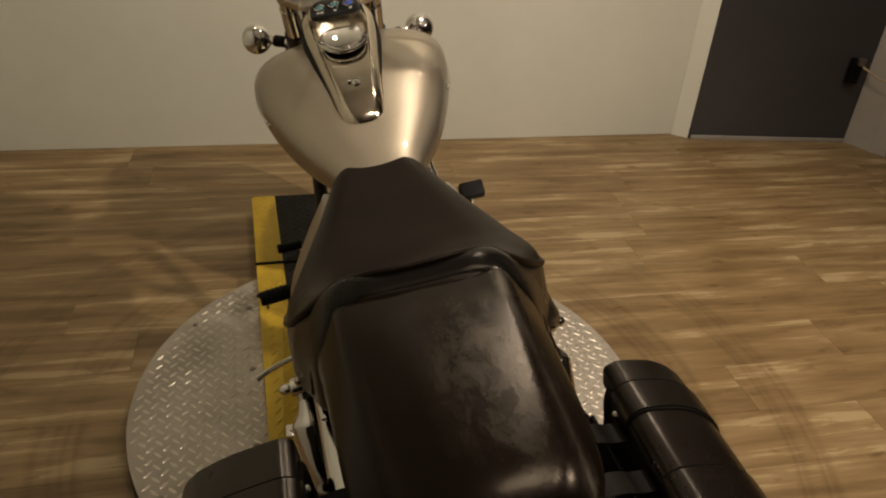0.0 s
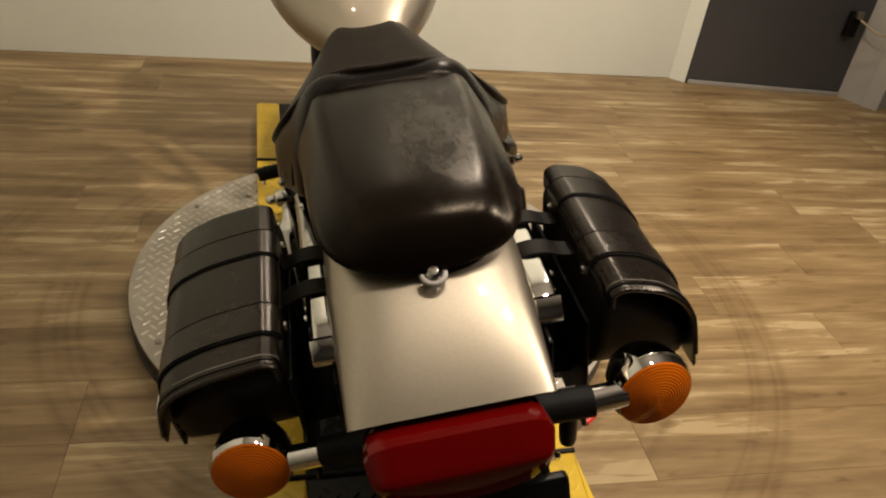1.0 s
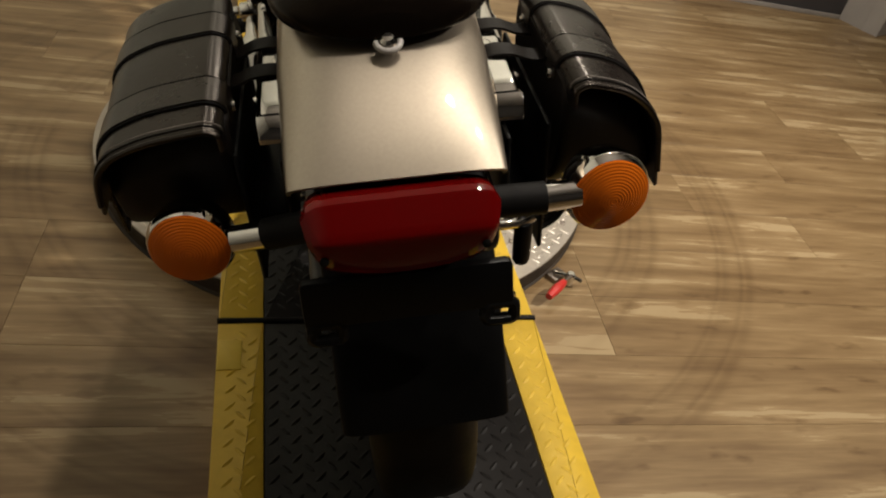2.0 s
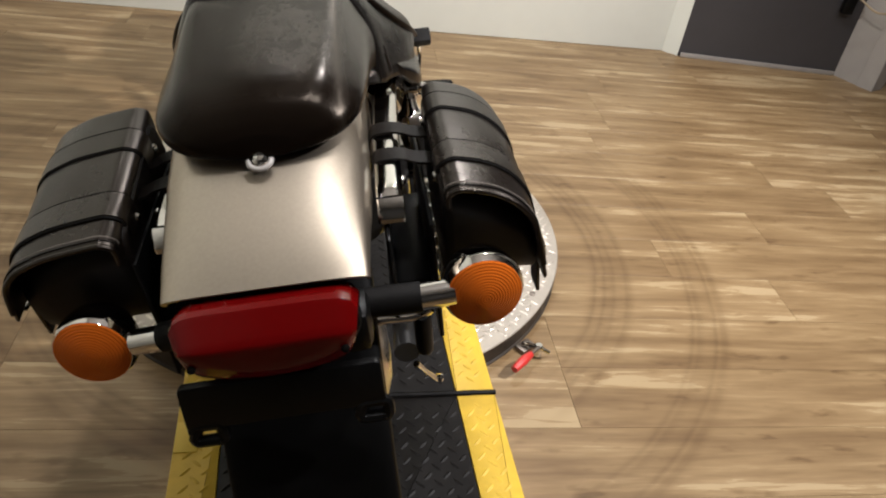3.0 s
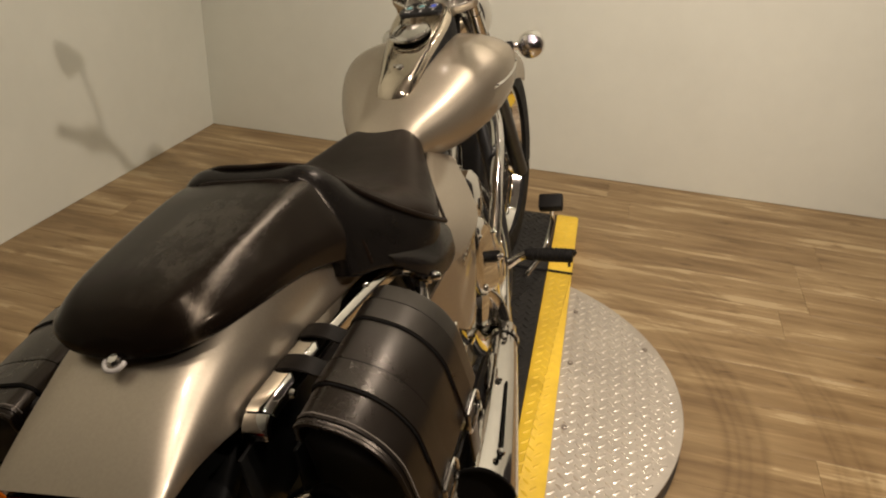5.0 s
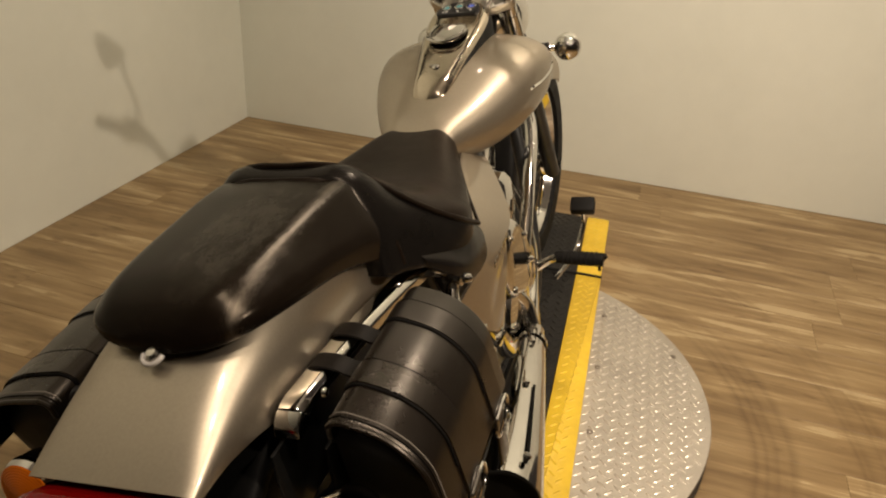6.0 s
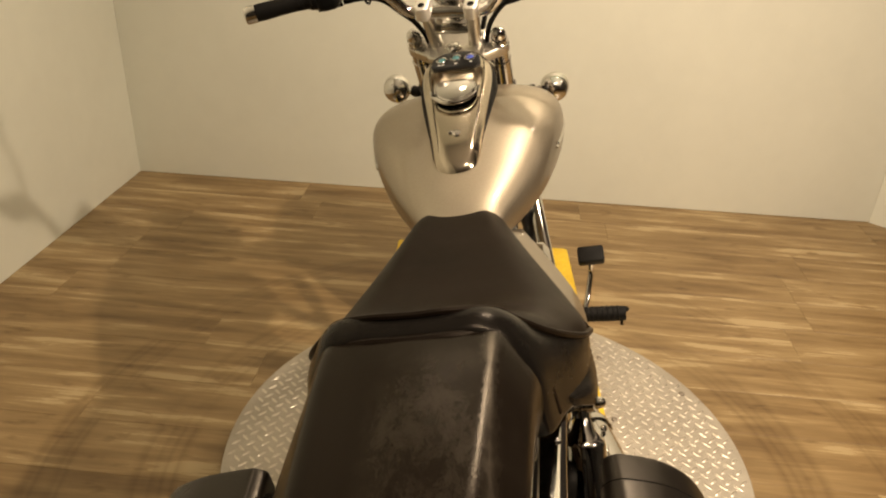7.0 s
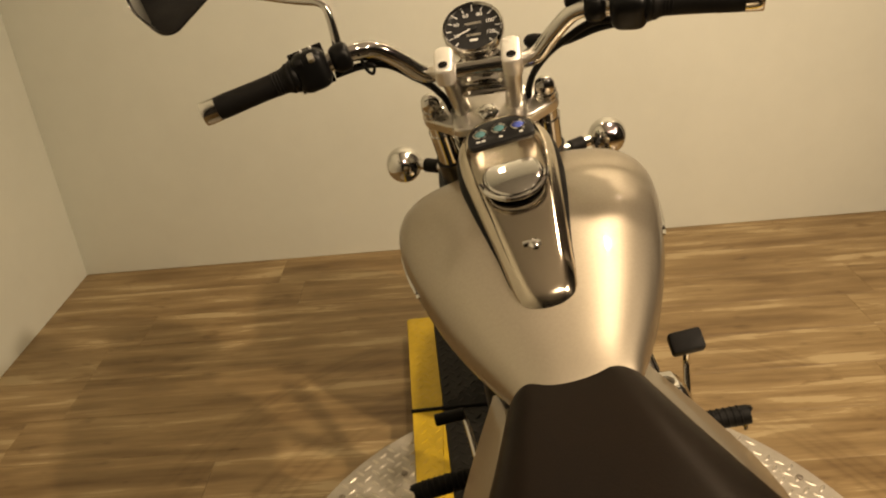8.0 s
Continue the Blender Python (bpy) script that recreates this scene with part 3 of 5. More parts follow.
hood(Vector((0, 0.19, 0.300)), 0.501, 0.105, 0.13, 62, 127.3, PAINT, "rear_fender", "champagne metallic rear fender", power=4.2, count=48,
     widths=[(0, 1.0), (0.75, 1.0), (1.0, 0.93)], shift=-0.006, drops=[(0, 1.0), (0.62, 0.92), (0.80, 0.68), (0.93, 0.30), (1.0, 0.14)])
hood(Vector((0, 0.19, 0.300)), 0.392, 0.088, 0.025, 100, 161, MUDGUARD, "inner_fender", "black plastic inner fender", power=6.0)
hood(FRONT, 0.372, 0.074, 0.10, 60, 140, PAINT, "front_fender", "champagne metallic front fender", WHEEL_STEER, power=2.4)


# fuel tank
TANK = [(0.745, 0.030, 0.724, 0.695), (0.753, 0.050, 0.738, 0.688), (0.774, 0.068, 0.753, 0.678), (0.807, 0.082, 0.767, 0.668), (0.853, 0.105, 0.781, 0.656), (0.913, 0.133, 0.800, 0.644), (0.985, 0.161, 0.825, 0.634),
        (1.067, 0.186, 0.847, 0.632), (1.139, 0.199, 0.857, 0.640), (1.194, 0.197, 0.852, 0.655), (1.233, 0.182, 0.838, 0.685), (1.254, 0.154, 0.818, 0.718), (1.263, 0.108, 0.788, 0.748)]
tank = part("fuel_tank", skin([oval(float(y), float(hw), float(t), float(b), 2.72, 0.59, 72, 0.009, 2.2) for y, hw, t, b in spline(TANK, 52)]), PAINT, bike, "champagne metallic teardrop fuel tank", angle=60)


def tank_badge(side):
    rows = [(0.181, 1.03, 0.775, 0.003), (0.195, 1.09, 0.778, 0.006), (0.203, 1.15, 0.786, 0.007), (0.199, 1.20, 0.796, 0.005)]
    rings = [[(side * (x - 0.013 + 0.012 * c) + 0.009, y, z - 0.018 + h * s) for c, s in ((0, -1), (0.8, -0.6), (1, 0), (0.8, 0.6), (0, 1))] for x, y, z, h in spline(rows, 14)]
    badge = part("tank_badge", skin(rings), CHROME, tank, "chrome wing badge")
    for x, y, z in ((0.177, 1.045, 0.777), (0.194, 1.19, 0.794)):
        part("badge_screw", lathe([(0, 0), (0.005, 0), (0.005, 0.004), (0.003, 0.006), (0, 0.006)], 10, Matrix.Translation((side * x + 0.009, y, z - 0.018)) @ Matrix.Rotation(radians(90 * side), 4, "Y")), CHROME, tank)


both(tank_badge)

# console on the tank
CONSOLE = [(0.866, 0.004, 0.791), (0.868, 0.012, 0.800), (0.874, 0.020, 0.810), (0.885, 0.027, 0.8205), (0.91, 0.033, 0.8345), (0.95, 0.038, 0.850), (1.00, 0.045, 0.8685), (1.07, 0.055, 0.893), (1.13, 0.062, 0.914), (1.17, 0.060, 0.928), (1.20, 0.046, 0.936), (1.215, 0.026, 0.938), (1.219, 0.010, 0.936)]


def console_ring(y, hw, top, out=0.0, sink=0.0):
    hw, top = hw + out, top - sink
    base = top - 0.038 - max(0.0, y - 1.10) * 0.35
    flat = hw - 0.010
    half = rounded([(hw + 0.012, base - 0.02), (hw + 0.008, top - 0.012), (hw - 0.004, top), (0.0, top + 0.001)], [0.002, 0.007, 0.006, 0.004], 4)[6:14] + [(flat * u, top + 0.0012 * (1 - u * u)) for u in (0.85, 0.65, 0.4, 0.15)]
    loop = half + [(-x, z) for x, z in reversed(half)]
    loop = [(hw + 0.012, base - 0.02)] + loop + [(-hw - 0.012, base - 0.02)]
    return [(x, y, z) for x, z in loop]


console = part("console", skin([console_ring(*map(float, r)) for r in spline(CONSOLE, 40)]), FACECHROME, bike, "chrome tank console with fuel cap and warning lights", Matrix.Translation((0.005, 0.006, -0.0155)), angle=50)
part("gasket", skin([console_ring(float(y), float(hw), float(t), 0.0065, 0.013) for y, hw, t in spline([(r[0] - (0.004 if i < 2 else 0), r[1], r[2]) for i, r in enumerate(CONSOLE)], 30)]), RUBBER, console, "black rubber gasket")
SLOPE = math.atan2(0.915 - 0.872, 1.13 - 1.00)
TILT = Matrix.Rotation(SLOPE, 4, "X")
cap_at = Matrix.Translation((0, 1.062, 0.8985)) @ TILT
cap_line = rounded([(-0.036, 0.03), (0.036, 0.03), (0.043, 0.0), (0.034, -0.026), (0.014, -0.042), (-0.014, -0.042), (-0.034, -0.026), (-0.043, 0.0)], 0.014, 4)
part("fuel_cap", (lambda b: (b.transform(cap_at), b)[1])(slab(cap_line, 0, 0.0075, 0.005, 4)), CHROME, console, "chrome fuel cap")
groove = [(x * 1.04, y * 1.04) for x, y in cap_line]
part("cap_ring", (lambda b: (b.transform(cap_at), b)[1])(slab(groove, -0.004, 0.0022, 0.001)), SEAM, console)
part("cap_lip", (lambda b: (b.transform(cap_at), b)[1])(tube([(-0.046, -0.004, 0.005), (-0.038, -0.027, 0.006), (-0.016, -0.046, 0.006), (0.016, -0.046, 0.006), (0.038, -0.027, 0.006), (0.046, -0.004, 0.005)], 0.0036, sides=8)), CHROME, console)
part("keyhole_cover", lathe([(0, 0), (0.0085, 0), (0.0085, 0.002), (0.006, 0.0042), (0.003, 0.0048), (0, 0.005)], 16, Matrix.Translation((0.002, 0.948, 0.8505)) @ TILT), CHROME, console)
part("cover_tab", block((0.013, 0.006, 0.004), Matrix.Translation((-0.007, 0.951, 0.853)) @ TILT, 0.0015), CHROME, console)
panel_line = rounded([(-0.052, -0.022), (0.052, -0.022), (0.048, 0.014), (0.026, 0.034), (-0.026, 0.034), (-0.048, 0.014)], 0.014, 5)
panel_at = Matrix.Translation((0, 1.166, 0.9305)) @ Matrix.Rotation(radians(17.5), 4, "X")
part("light_panel", (lambda b: (b.transform(panel_at), b)[1])(slab(panel_line, -0.014, 0.0015, 0.001)), DIAL, console, "black panel with three warning lights")
for x, mat in ((-0.029, TEALLENS), (0.0, TEALLENS), (0.029, BLUELENS)):
    at = panel_at @ Matrix.Translation((x, 0.008 - abs(x) * 0.12, 0.0015))
    part("lamp_ring", lathe([(0.0090, 0), (0.0118, 0), (0.0118, 0.002), (0.0104, 0.0035), (0.0090, 0.002)], 20, at), CHROME, console)
    part("warning_light", lathe([(0.0092, 0), (0.0080, 0.0026), (0.0042, 0.0046), (0, 0.0052)], 16, at), mat, console)
    for dx in ((-0.004, 0.004) if x < 0 else (0,)):
        part("symbol", slab(rounded([(-0.003, -0.002), (0.003, -0.002), (0.003, 0.002), (-0.003, 0.002)], 0.0008, 2), 0, 0.0004), PRINT, console, m=panel_at @ Matrix.Translation((x * 1.05 + dx, -0.0115, 0.0017)))


# seats
def seat_ring(y, wt, wm, wb, zt, zm, zb, crown=0.007, edge=0.013):
    pts = [(wb, zb), (wm, zm), (wt, zt), (0, zt + crown), (-wt, zt), (-wm, zm), (-wb, zb)]
    return [(x, y, z) for x, z in rounded(pts, [0.008, 0.035, edge, 0.05, edge, 0.035, 0.008], 6)]


PILLION = [(-0.006, 0.029, 0.038, 0.029, 0.792, 0.784, 0.774), (0.002, 0.047, 0.071, 0.063, 0.806, 0.792, 0.776), (0.018, 0.061, 0.091, 0.085, 0.820, 0.797, 0.778), (0.05, 0.071, 0.105, 0.101, 0.830, 0.799, 0.778),
           (0.11, 0.078, 0.113, 0.110, 0.836, 0.796, 0.771), (0.19, 0.085, 0.119, 0.115, 0.840, 0.788, 0.758), (0.25, 0.089, 0.124, 0.120, 0.842, 0.778, 0.741), (0.30, 0.092, 0.129, 0.126, 0.838, 0.768, 0.722), (0.345, 0.090, 0.129, 0.127, 0.82, 0.757, 0.702)]
part("passenger_seat", skin([seat_ring(*map(float, r)) for r in spline(PILLION, 44)]), SCUFFED, bike, "scuffed black vinyl passenger seat", angle=70)
RIDER = [(0.284, 0.080, 0.122, 0.130, 0.834, 0.772, 0.706), (0.298, 0.088, 0.129, 0.138, 0.850, 0.776, 0.700), (0.328, 0.093, 0.137, 0.148, 0.852, 0.774, 0.692), (0.370, 0.105, 0.152, 0.164, 0.820, 0.757, 0.678), (0.43, 0.126, 0.176, 0.181, 0.776, 0.731, 0.664),
         (0.49, 0.137, 0.190, 0.188, 0.754, 0.714, 0.662), (0.55, 0.124, 0.173, 0.174, 0.748, 0.711, 0.666), (0.62, 0.104, 0.146, 0.149, 0.749, 0.715, 0.678), (0.69, 0.084, 0.118, 0.121, 0.753, 0.722, 0.687), (0.75, 0.068, 0.096, 0.099, 0.756, 0.728, 0.692), (0.785, 0.058, 0.083, 0.087, 0.755, 0.731, 0.696), (0.800, 0.046, 0.070, 0.076, 0.752, 0.729, 0.698)]
SEAM_X, SEAM_Y = (0.0, 0.045, 0.084, 0.110, 0.134, 0.160, 0.182, 0.196), (0.316, 0.319, 0.334, 0.350, 0.372, 0.410, 0.456, 0.515)


def left_in(x, y):
    """The rider seat is a little slimmer on its left flank."""
    return x * (1 - 0.10 * min(1.0, max(0.0, (y - 0.38) / 0.10))) if x < 0 else x


def behind_seam(c):
    """Whether a place on the rider seat lies behind or below the piped seam."""
    x = abs(c.x) / (left_in(-1.0, c.y) / -1.0 if c.x < 0 else 1.0)
    if c.y < np.interp(x, SEAM_X, SEAM_Y):
        return True
    return c.y > 0.46 and x > np.interp(c.y, (0.46, 0.51, 0.56, 0.62, 0.69, 0.78), (0.186, 0.188, 0.166, 0.143, 0.116, 0.083)) and c.z < 0.708


whole = skin([seat_ring(*map(float, r), -0.004, 0.034) for r in spline(RIDER, 96)])
for v in whole.verts:
    v.co.x = left_in(v.co.x, v.co.y)
skirt = whole.copy()
bmesh.ops.delete(whole, geom=[f for f in whole.faces if behind_seam(f.calc_center_median())], context="FACES")
bmesh.ops.delete(skirt, geom=[f for f in skirt.faces if not behind_seam(f.calc_center_median())], context="FACES")
rider = part("rider_seat", whole, LEATHER, bike, "matte black-brown leather rider seat", angle=70)
part("seat_skirt", skirt, SKIRT, rider, "glossy black vinyl seat back and sides", angle=70)


for half in ([(0, 0.285, 0.8435), (0.045, 0.288, 0.8425), (0.080, 0.298, 0.832), (0.102, 0.308, 0.809), (0.122, 0.315, 0.775), (0.135, 0.318, 0.740), (0.141, 0.320, 0.708)],
             [(0, 0.316, 0.8535), (0.045, 0.319, 0.853), (0.084, 0.334, 0.840), (0.110, 0.350, 0.813), (0.134, 0.372, 0.784), (0.160, 0.410, 0.748), (0.182, 0.456, 0.714), (0.193, 0.515, 0.680)]):
    part("piping", tube([(left_in(-x, y), y, z) for x, y, z in half[:0:-1]] + half, 0.0044, 90, 8), LEATHER, rider, "black piping of the seat back")
for side in (-1, 1):
    part("piping", tube([(left_in(side * x, y), y, z) for x, y, z in ((0.193, 0.515, 0.680), (0.172, 0.56, 0.690), (0.146, 0.62, 0.697), (0.118, 0.69, 0.704), (0.096, 0.75, 0.710))], 0.003, 36, 8), LEATHER, rider, "black piping along the seat edge")
ring = part("seat_bolt", tube([(0.0112 * math.cos(radians(a)), -0.009 + 0.010 * math.sin(radians(a)), 0.773 + 0.0045 * math.sin(radians(a))) for a in range(180, 361, 20)], 0.0028, 40, 10), worn("grey_washer", (0.5, 0.48, 0.45), (0.4, 0.38, 0.36), 0.35, 0.05, 40), bike, "pale washer and chrome bolt behind the seat")
part("bolt_head", lathe([(0, 0), (0.0078, 0), (0.0078, 0.004), (0.005, 0.007), (0, 0.0075)], 12, Matrix.Translation((0.0, -0.008, 0.772)) @ Matrix.Rotation(radians(25), 4, "X")), CHROME, ring)


# chrome rails beside the fender, and the yoke straps over them
def rail(side):
    rows = [(0.136, 0.385, 0.668), (0.129, 0.28, 0.679), (0.123, 0.16, 0.688), (0.120, 0.06, 0.690), (0.119, 0.034, 0.689), (0.1188, 0.022, 0.684), (0.1185, 0.015, 0.676), (0.118, 0.013, 0.668)]
    rings = []
    pts = spline(rows, 36)
    for i, p in enumerate(pts):
        d = (Vector(pts[min(i + 1, 35)]) - Vector(pts[max(i - 1, 0)])).normalized()
        out = Vector((1, 0, 0))
        up = out.cross(d).normalized()
        if up.z < 0 and i < 24:
            up = -up
        c = Vector(p)
        tall = float(np.interp(p[1], (0.06, 0.14), (0.009, 0.014)))
        q = [c + out * x + up * z for x, z in rounded([(-0.0145, -tall), (0.0155, -tall), (0.0155, 0.0005), (0.0085, 0.008), (-0.0145, 0.008)], 0.0025, 3)]
        rings.append(q)
    r = part("fender_rail", flipped(skin(rings), side), CHROME, bike, "chrome fender rail")
    for y in (0.165, 0.10):
        x = side
        part("yoke_strap", skin([[(x * a, y - 0.0135, b), (x * a, y + 0.0135, b), (x * a, y + 0.0135, b + 0.003), (x * a, y - 0.0135, b + 0.003)] for a, b in spline([(0.102, 0.676), (0.1045, 0.690), (0.111, 0.6972), (0.128, 0.6985), (0.142, 0.696), (0.156, 0.690), (0.174, 0.687)], 18)]), BODYLEATHER, r, "black leather yoke strap")
    for y in (0.065, 0.30):
        part("rail_bolt", lathe([(0, 0), (0.006, 0), (0.006, 0.003), (0.004, 0.006), (0, 0.007)], 14, Matrix.Translation((side * 0.134, y, 0.684)) @ Matrix.Rotation(radians(90 * side), 4, "Y")), CHROME, r)


both(rail)


# saddlebags
def pitched(degrees, y, z):
    return Matrix.Translation((0, y, z)) @ Matrix.Rotation(radians(degrees), 4, "X") @ Matrix.Translation((0, -y, -z))


BAGS = {1: dict(lid=[(0.177, 0.690), (0.177, 0.713), (0.193, 0.7190), (0.238, 0.706), (0.275, 0.668), (0.289, 0.578)], back=-0.010, front=0.236, straps=(0.064, 0.180), fall=1.75, m=pitched(2.5, 0.11, 0.70)),
        -1: dict(lid=[(0.164, 0.690), (0.164, 0.717), (0.180, 0.7235), (0.245, 0.714), (0.292, 0.690), (0.304, 0.628)], back=-0.010, front=0.238, straps=(0.050, 0.168), fall=1.0, m=pitched(8.0, 0.13, 0.70))}


def saddlebag(side):
    kind = BAGS[side]
    lid_line, back, front = kind["lid"], kind["back"], kind["front"]
    x0, x1, high, low = lid_line[0][0], lid_line[-1][0], lid_line[2][1], 0.545
    # body: a soft box under the lid, fuller in the middle
    side_line = rounded([(back + 0.010, high - 0.035), (back + 0.022, high - 0.012), (front - 0.022, high - 0.010), (front - 0.008, high - 0.035), (front - 0.010, low + 0.03), (front - 0.032, low), (back + 0.062, low), (back + 0.020, low + 0.045)], [0.012, 0.012, 0.014, 0.02, 0.03, 0.03, 0.03, 0.03], 4)
    mid = Vector(((back + front) / 2, (high + low) / 2))
    rings = []
    for u, k, dz in ((-0.02, 0.90, 0.0), (-0.03, 0.955, 0.0), (0.0, 0.99, 0.0), (0.08, 1.0, 0.0), (0.45, 1.0, -0.012), (0.75, 0.975, -0.030), (0.90, 0.93, -0.050), (0.94, 0.85, -0.054)):
        rings.append([(x0 + (x1 - x0) * u, mid.x + (y - mid.x) * k, mid.y + (z - mid.y) * k + dz * kind["fall"] * max(0, (z - low) / 0.17)) for y, z in side_line])
    bag = part("saddlebag", flipped(skin(rings), side), BODYLEATHER, bike, "black leather saddlebag with two straps", kind["m"], angle=60)
    outer = [Vector(p) for p in rounded(lid_line, [0.002, 0.016, 0.03, 0.07, 0.030, 0.002], 7)[6:-6]]
    outer = [Vector(lid_line[0])] + outer[1:-1] + [Vector(lid_line[-1])]

    def over(lift, count=40):
        """The line over the lid, from its inner edge to below its outer edge, raised by lift."""
        path = [Vector(q) for q in spline([p[:] for p in outer[::3]] + [outer[-1][:]], count)]
        out = []
        for i, q in enumerate(path):
            d = path[min(i + 1, count - 1)] - path[max(i - 1, 0)]
            out.append(q + Vector((-d.y, d.x)).normalized() * lift)
        return out

    under_line = over(-0.006)
    rows = [(front - 0.004, -0.004), (front, -0.0015), (front - 0.006, 0.0), ((front + back) / 2, 0.002), (back + 0.008, 0.0), (back + 0.0015, -0.0012), (back - 0.001, -0.004)]
    part("lid", flipped(skin([[(p.x, y, p.y) for p in over(lift)] + [(p.x, y, p.y) for p in under_line[::-1]] for y, lift in rows]), side), BAGLEATHER, bag, "black leather lid", angle=60)
    for y in kind["straps"]:
        bottom, upper = over(-0.002), over(0.0042)
        rings = [[(a.x, y - 0.0205, a.y), (a.x, y + 0.0205, a.y), (b.x, y + 0.0195, b.y - 0.0016), (b.x, y - 0.0195, b.y)] for a, b in zip(bottom, upper)]
        part("strap", flipped(skin(rings), side), BAGLEATHER, bag, "black leather strap", angle=35)
        part("strap_edge", flipped(tube([(p.x, y - 0.0212, p.y) for p in over(0.0014)[2:38]], 0.0021, 60, 6), side), SEAM, bag)
        part("stitching", flipped(tube([(p.x, y + 0.0207, p.y) for p in over(0.0022)[2:38]], 0.0009, 60, 5), side), SEAM, bag)
        bx, bz = lid_line[-1]
        part("buckle", flipped(tube([(bx + 0.006, y - 0.023, bz + 0.004), (bx + 0.006, y + 0.023, bz + 0.004), (bx + 0.006, y + 0.023, bz - 0.020), (bx + 0.006, y - 0.023, bz - 0.020), (bx + 0.006, y - 0.023, bz + 0.004)], 0.003, 30, 8), side), CHROME, bag, "chrome buckle")
        part("strap_tail", flipped(block((0.005, 0.034, 0.085), Matrix.Translation((bx + 0.002, y, bz - 0.034)), 0.002), side), BAGLEATHER, bag)
    for y in (back + 0.006, back + 0.0115):
        part("stitching", flipped(tube([(p.x, y, p.y) for p in over(0.0004)[3:39]], 0.0008, 60, 5), side), SEAM if y < back + 0.008 else STITCH, bag, "stitching along the lid")
    part("lid_binding", flipped(tube([(p.x, back - 0.001, p.y) for p in over(-0.0025)[1:39]], 0.0030, 60, 8), side), BAGLEATHER, bag)
    for y in (back + 0.07, front - 0.05):
        part("stud", flipped(lathe([(0, 0), (0.0055, 0), (0.005, 0.0025), (0.003, 0.004), (0, 0.0045)], 12, Matrix.Translation((x0 - 0.004, y, high - 0.030)) @ Matrix.Rotation(radians(-90), 4, "Y")), side), CHROME, bag, "chrome stud")


both(saddlebag)
for s in (-1, 1):
    part("bag_support", block((0.006, 0.22, 0.17), Matrix.Translation((s * 0.160, 0.115, 0.575)), 0.003), PLASTIC, bike, "black bag support plate")
    # added plate, no real part: keeps the gap below the rail dark
    part("gap_dark_plate", block((0.05, 0.20, 0.008), Matrix.Translation((s * 0.137, 0.15, 0.545)), 0.003), PLASTIC, bike, "black plate added to darken the gap beside the fender")
    part("fender_liner", block((0.006, 0.18, 0.10), Matrix.Translation((s * 0.112, 0.07, 0.615)), 0.003), PLASTIC, bike, "black liner beside the rear wheel")


# tail light, number-plate bracket and turn signals
tail_line = rounded([(-0.088, 0.0), (-0.060, 0.036), (0.060, 0.036), (0.088, 0.0), (0.066, -0.030), (-0.066, -0.030)], [0.02, 0.03, 0.03, 0.02, 0.03, 0.03], 6)
tail_at = Matrix.Translation((-0.007, -0.150, 0.664)) @ Matrix.Rotation(radians(90 - 22), 4, "X")
TAIL = [(0.036, -0.045), (0.0375, -0.004), (0.034, 0.003), (0.012, 0.0135), (0.005, 0.0165), (0.0015, 0.0165), (-0.004, 0.0140), (-0.026, 0.006), (-0.034, -0.002), (-0.035, -0.045)]
rings = []
for k in range(33):
    u = -1 + k / 16
    q = max(0.01, 1 - abs(u) ** 9) ** 0.5
    sag = 1 - 0.30 * u * u
    rings.append([tail_at @ Vector((0.081 * u + 0.004 * (y / 0.036) * u, 0.001 + (y * (0.55 + 0.45 * q) if y > 0 else y * sag * (0.45 + 0.55 * q)), (z * (0.30 + 0.70 * q) if z > 0 else z))) for y, z in TAIL])
lamp = part("tail_light", skin(rings), RED, bike, "red plastic tail light", angle=28)
for sx in (-1, 1):
    part("lens_screw", lathe([(0, 0), (0.004, 0), (0.004, 0.002), (0.0025, 0.003), (0, 0.003)], 12, tail_at @ Matrix.Translation((sx * 0.069, -0.012, 0.0085))), SEAM, lamp)
part("housing", (lambda b: (b.transform(tail_at), b)[1])(slab([(x * 1.03, y * 1.05) for x, y in tail_line], -0.075, -0.03, 0.006)), PLASTIC, lamp, "black lamp housing")
plate_at = Matrix.Translation((-0.004, -0.150, 0.588)) @ Matrix.Rotation(radians(90 - 14), 4, "X")
plate = part("plate_bracket", (lambda b: (b.transform(plate_at), b)[1])(slab(rounded([(-0.100, 0.030), (0.094, 0.030), (0.094, -0.018), (-0.100, -0.018)], 0.006, 4), -0.005, 0.005, 0.002)), PLASTIC, bike, "black number-plate bracket")
for s in (-1, 1):
    part("lug", (lambda b: (b.transform(plate_at), b)[1])(tube([(s * 0.081 + x, y, 0) for x, y in rounded([(-0.014, -0.016), (0.014, -0.016), (0.014, -0.034), (-0.014, -0.034)], 0.006, 4)] + [(s * 0.081 - 0.008, -0.016, 0)], 0.0062, 60, 8)), PLASTIC, plate, "slotted black lug")
part("tail_bracket", block((0.17, 0.05, 0.05), Matrix.Translation((0, -0.095, 0.628)), 0.01), PLASTIC, bike)


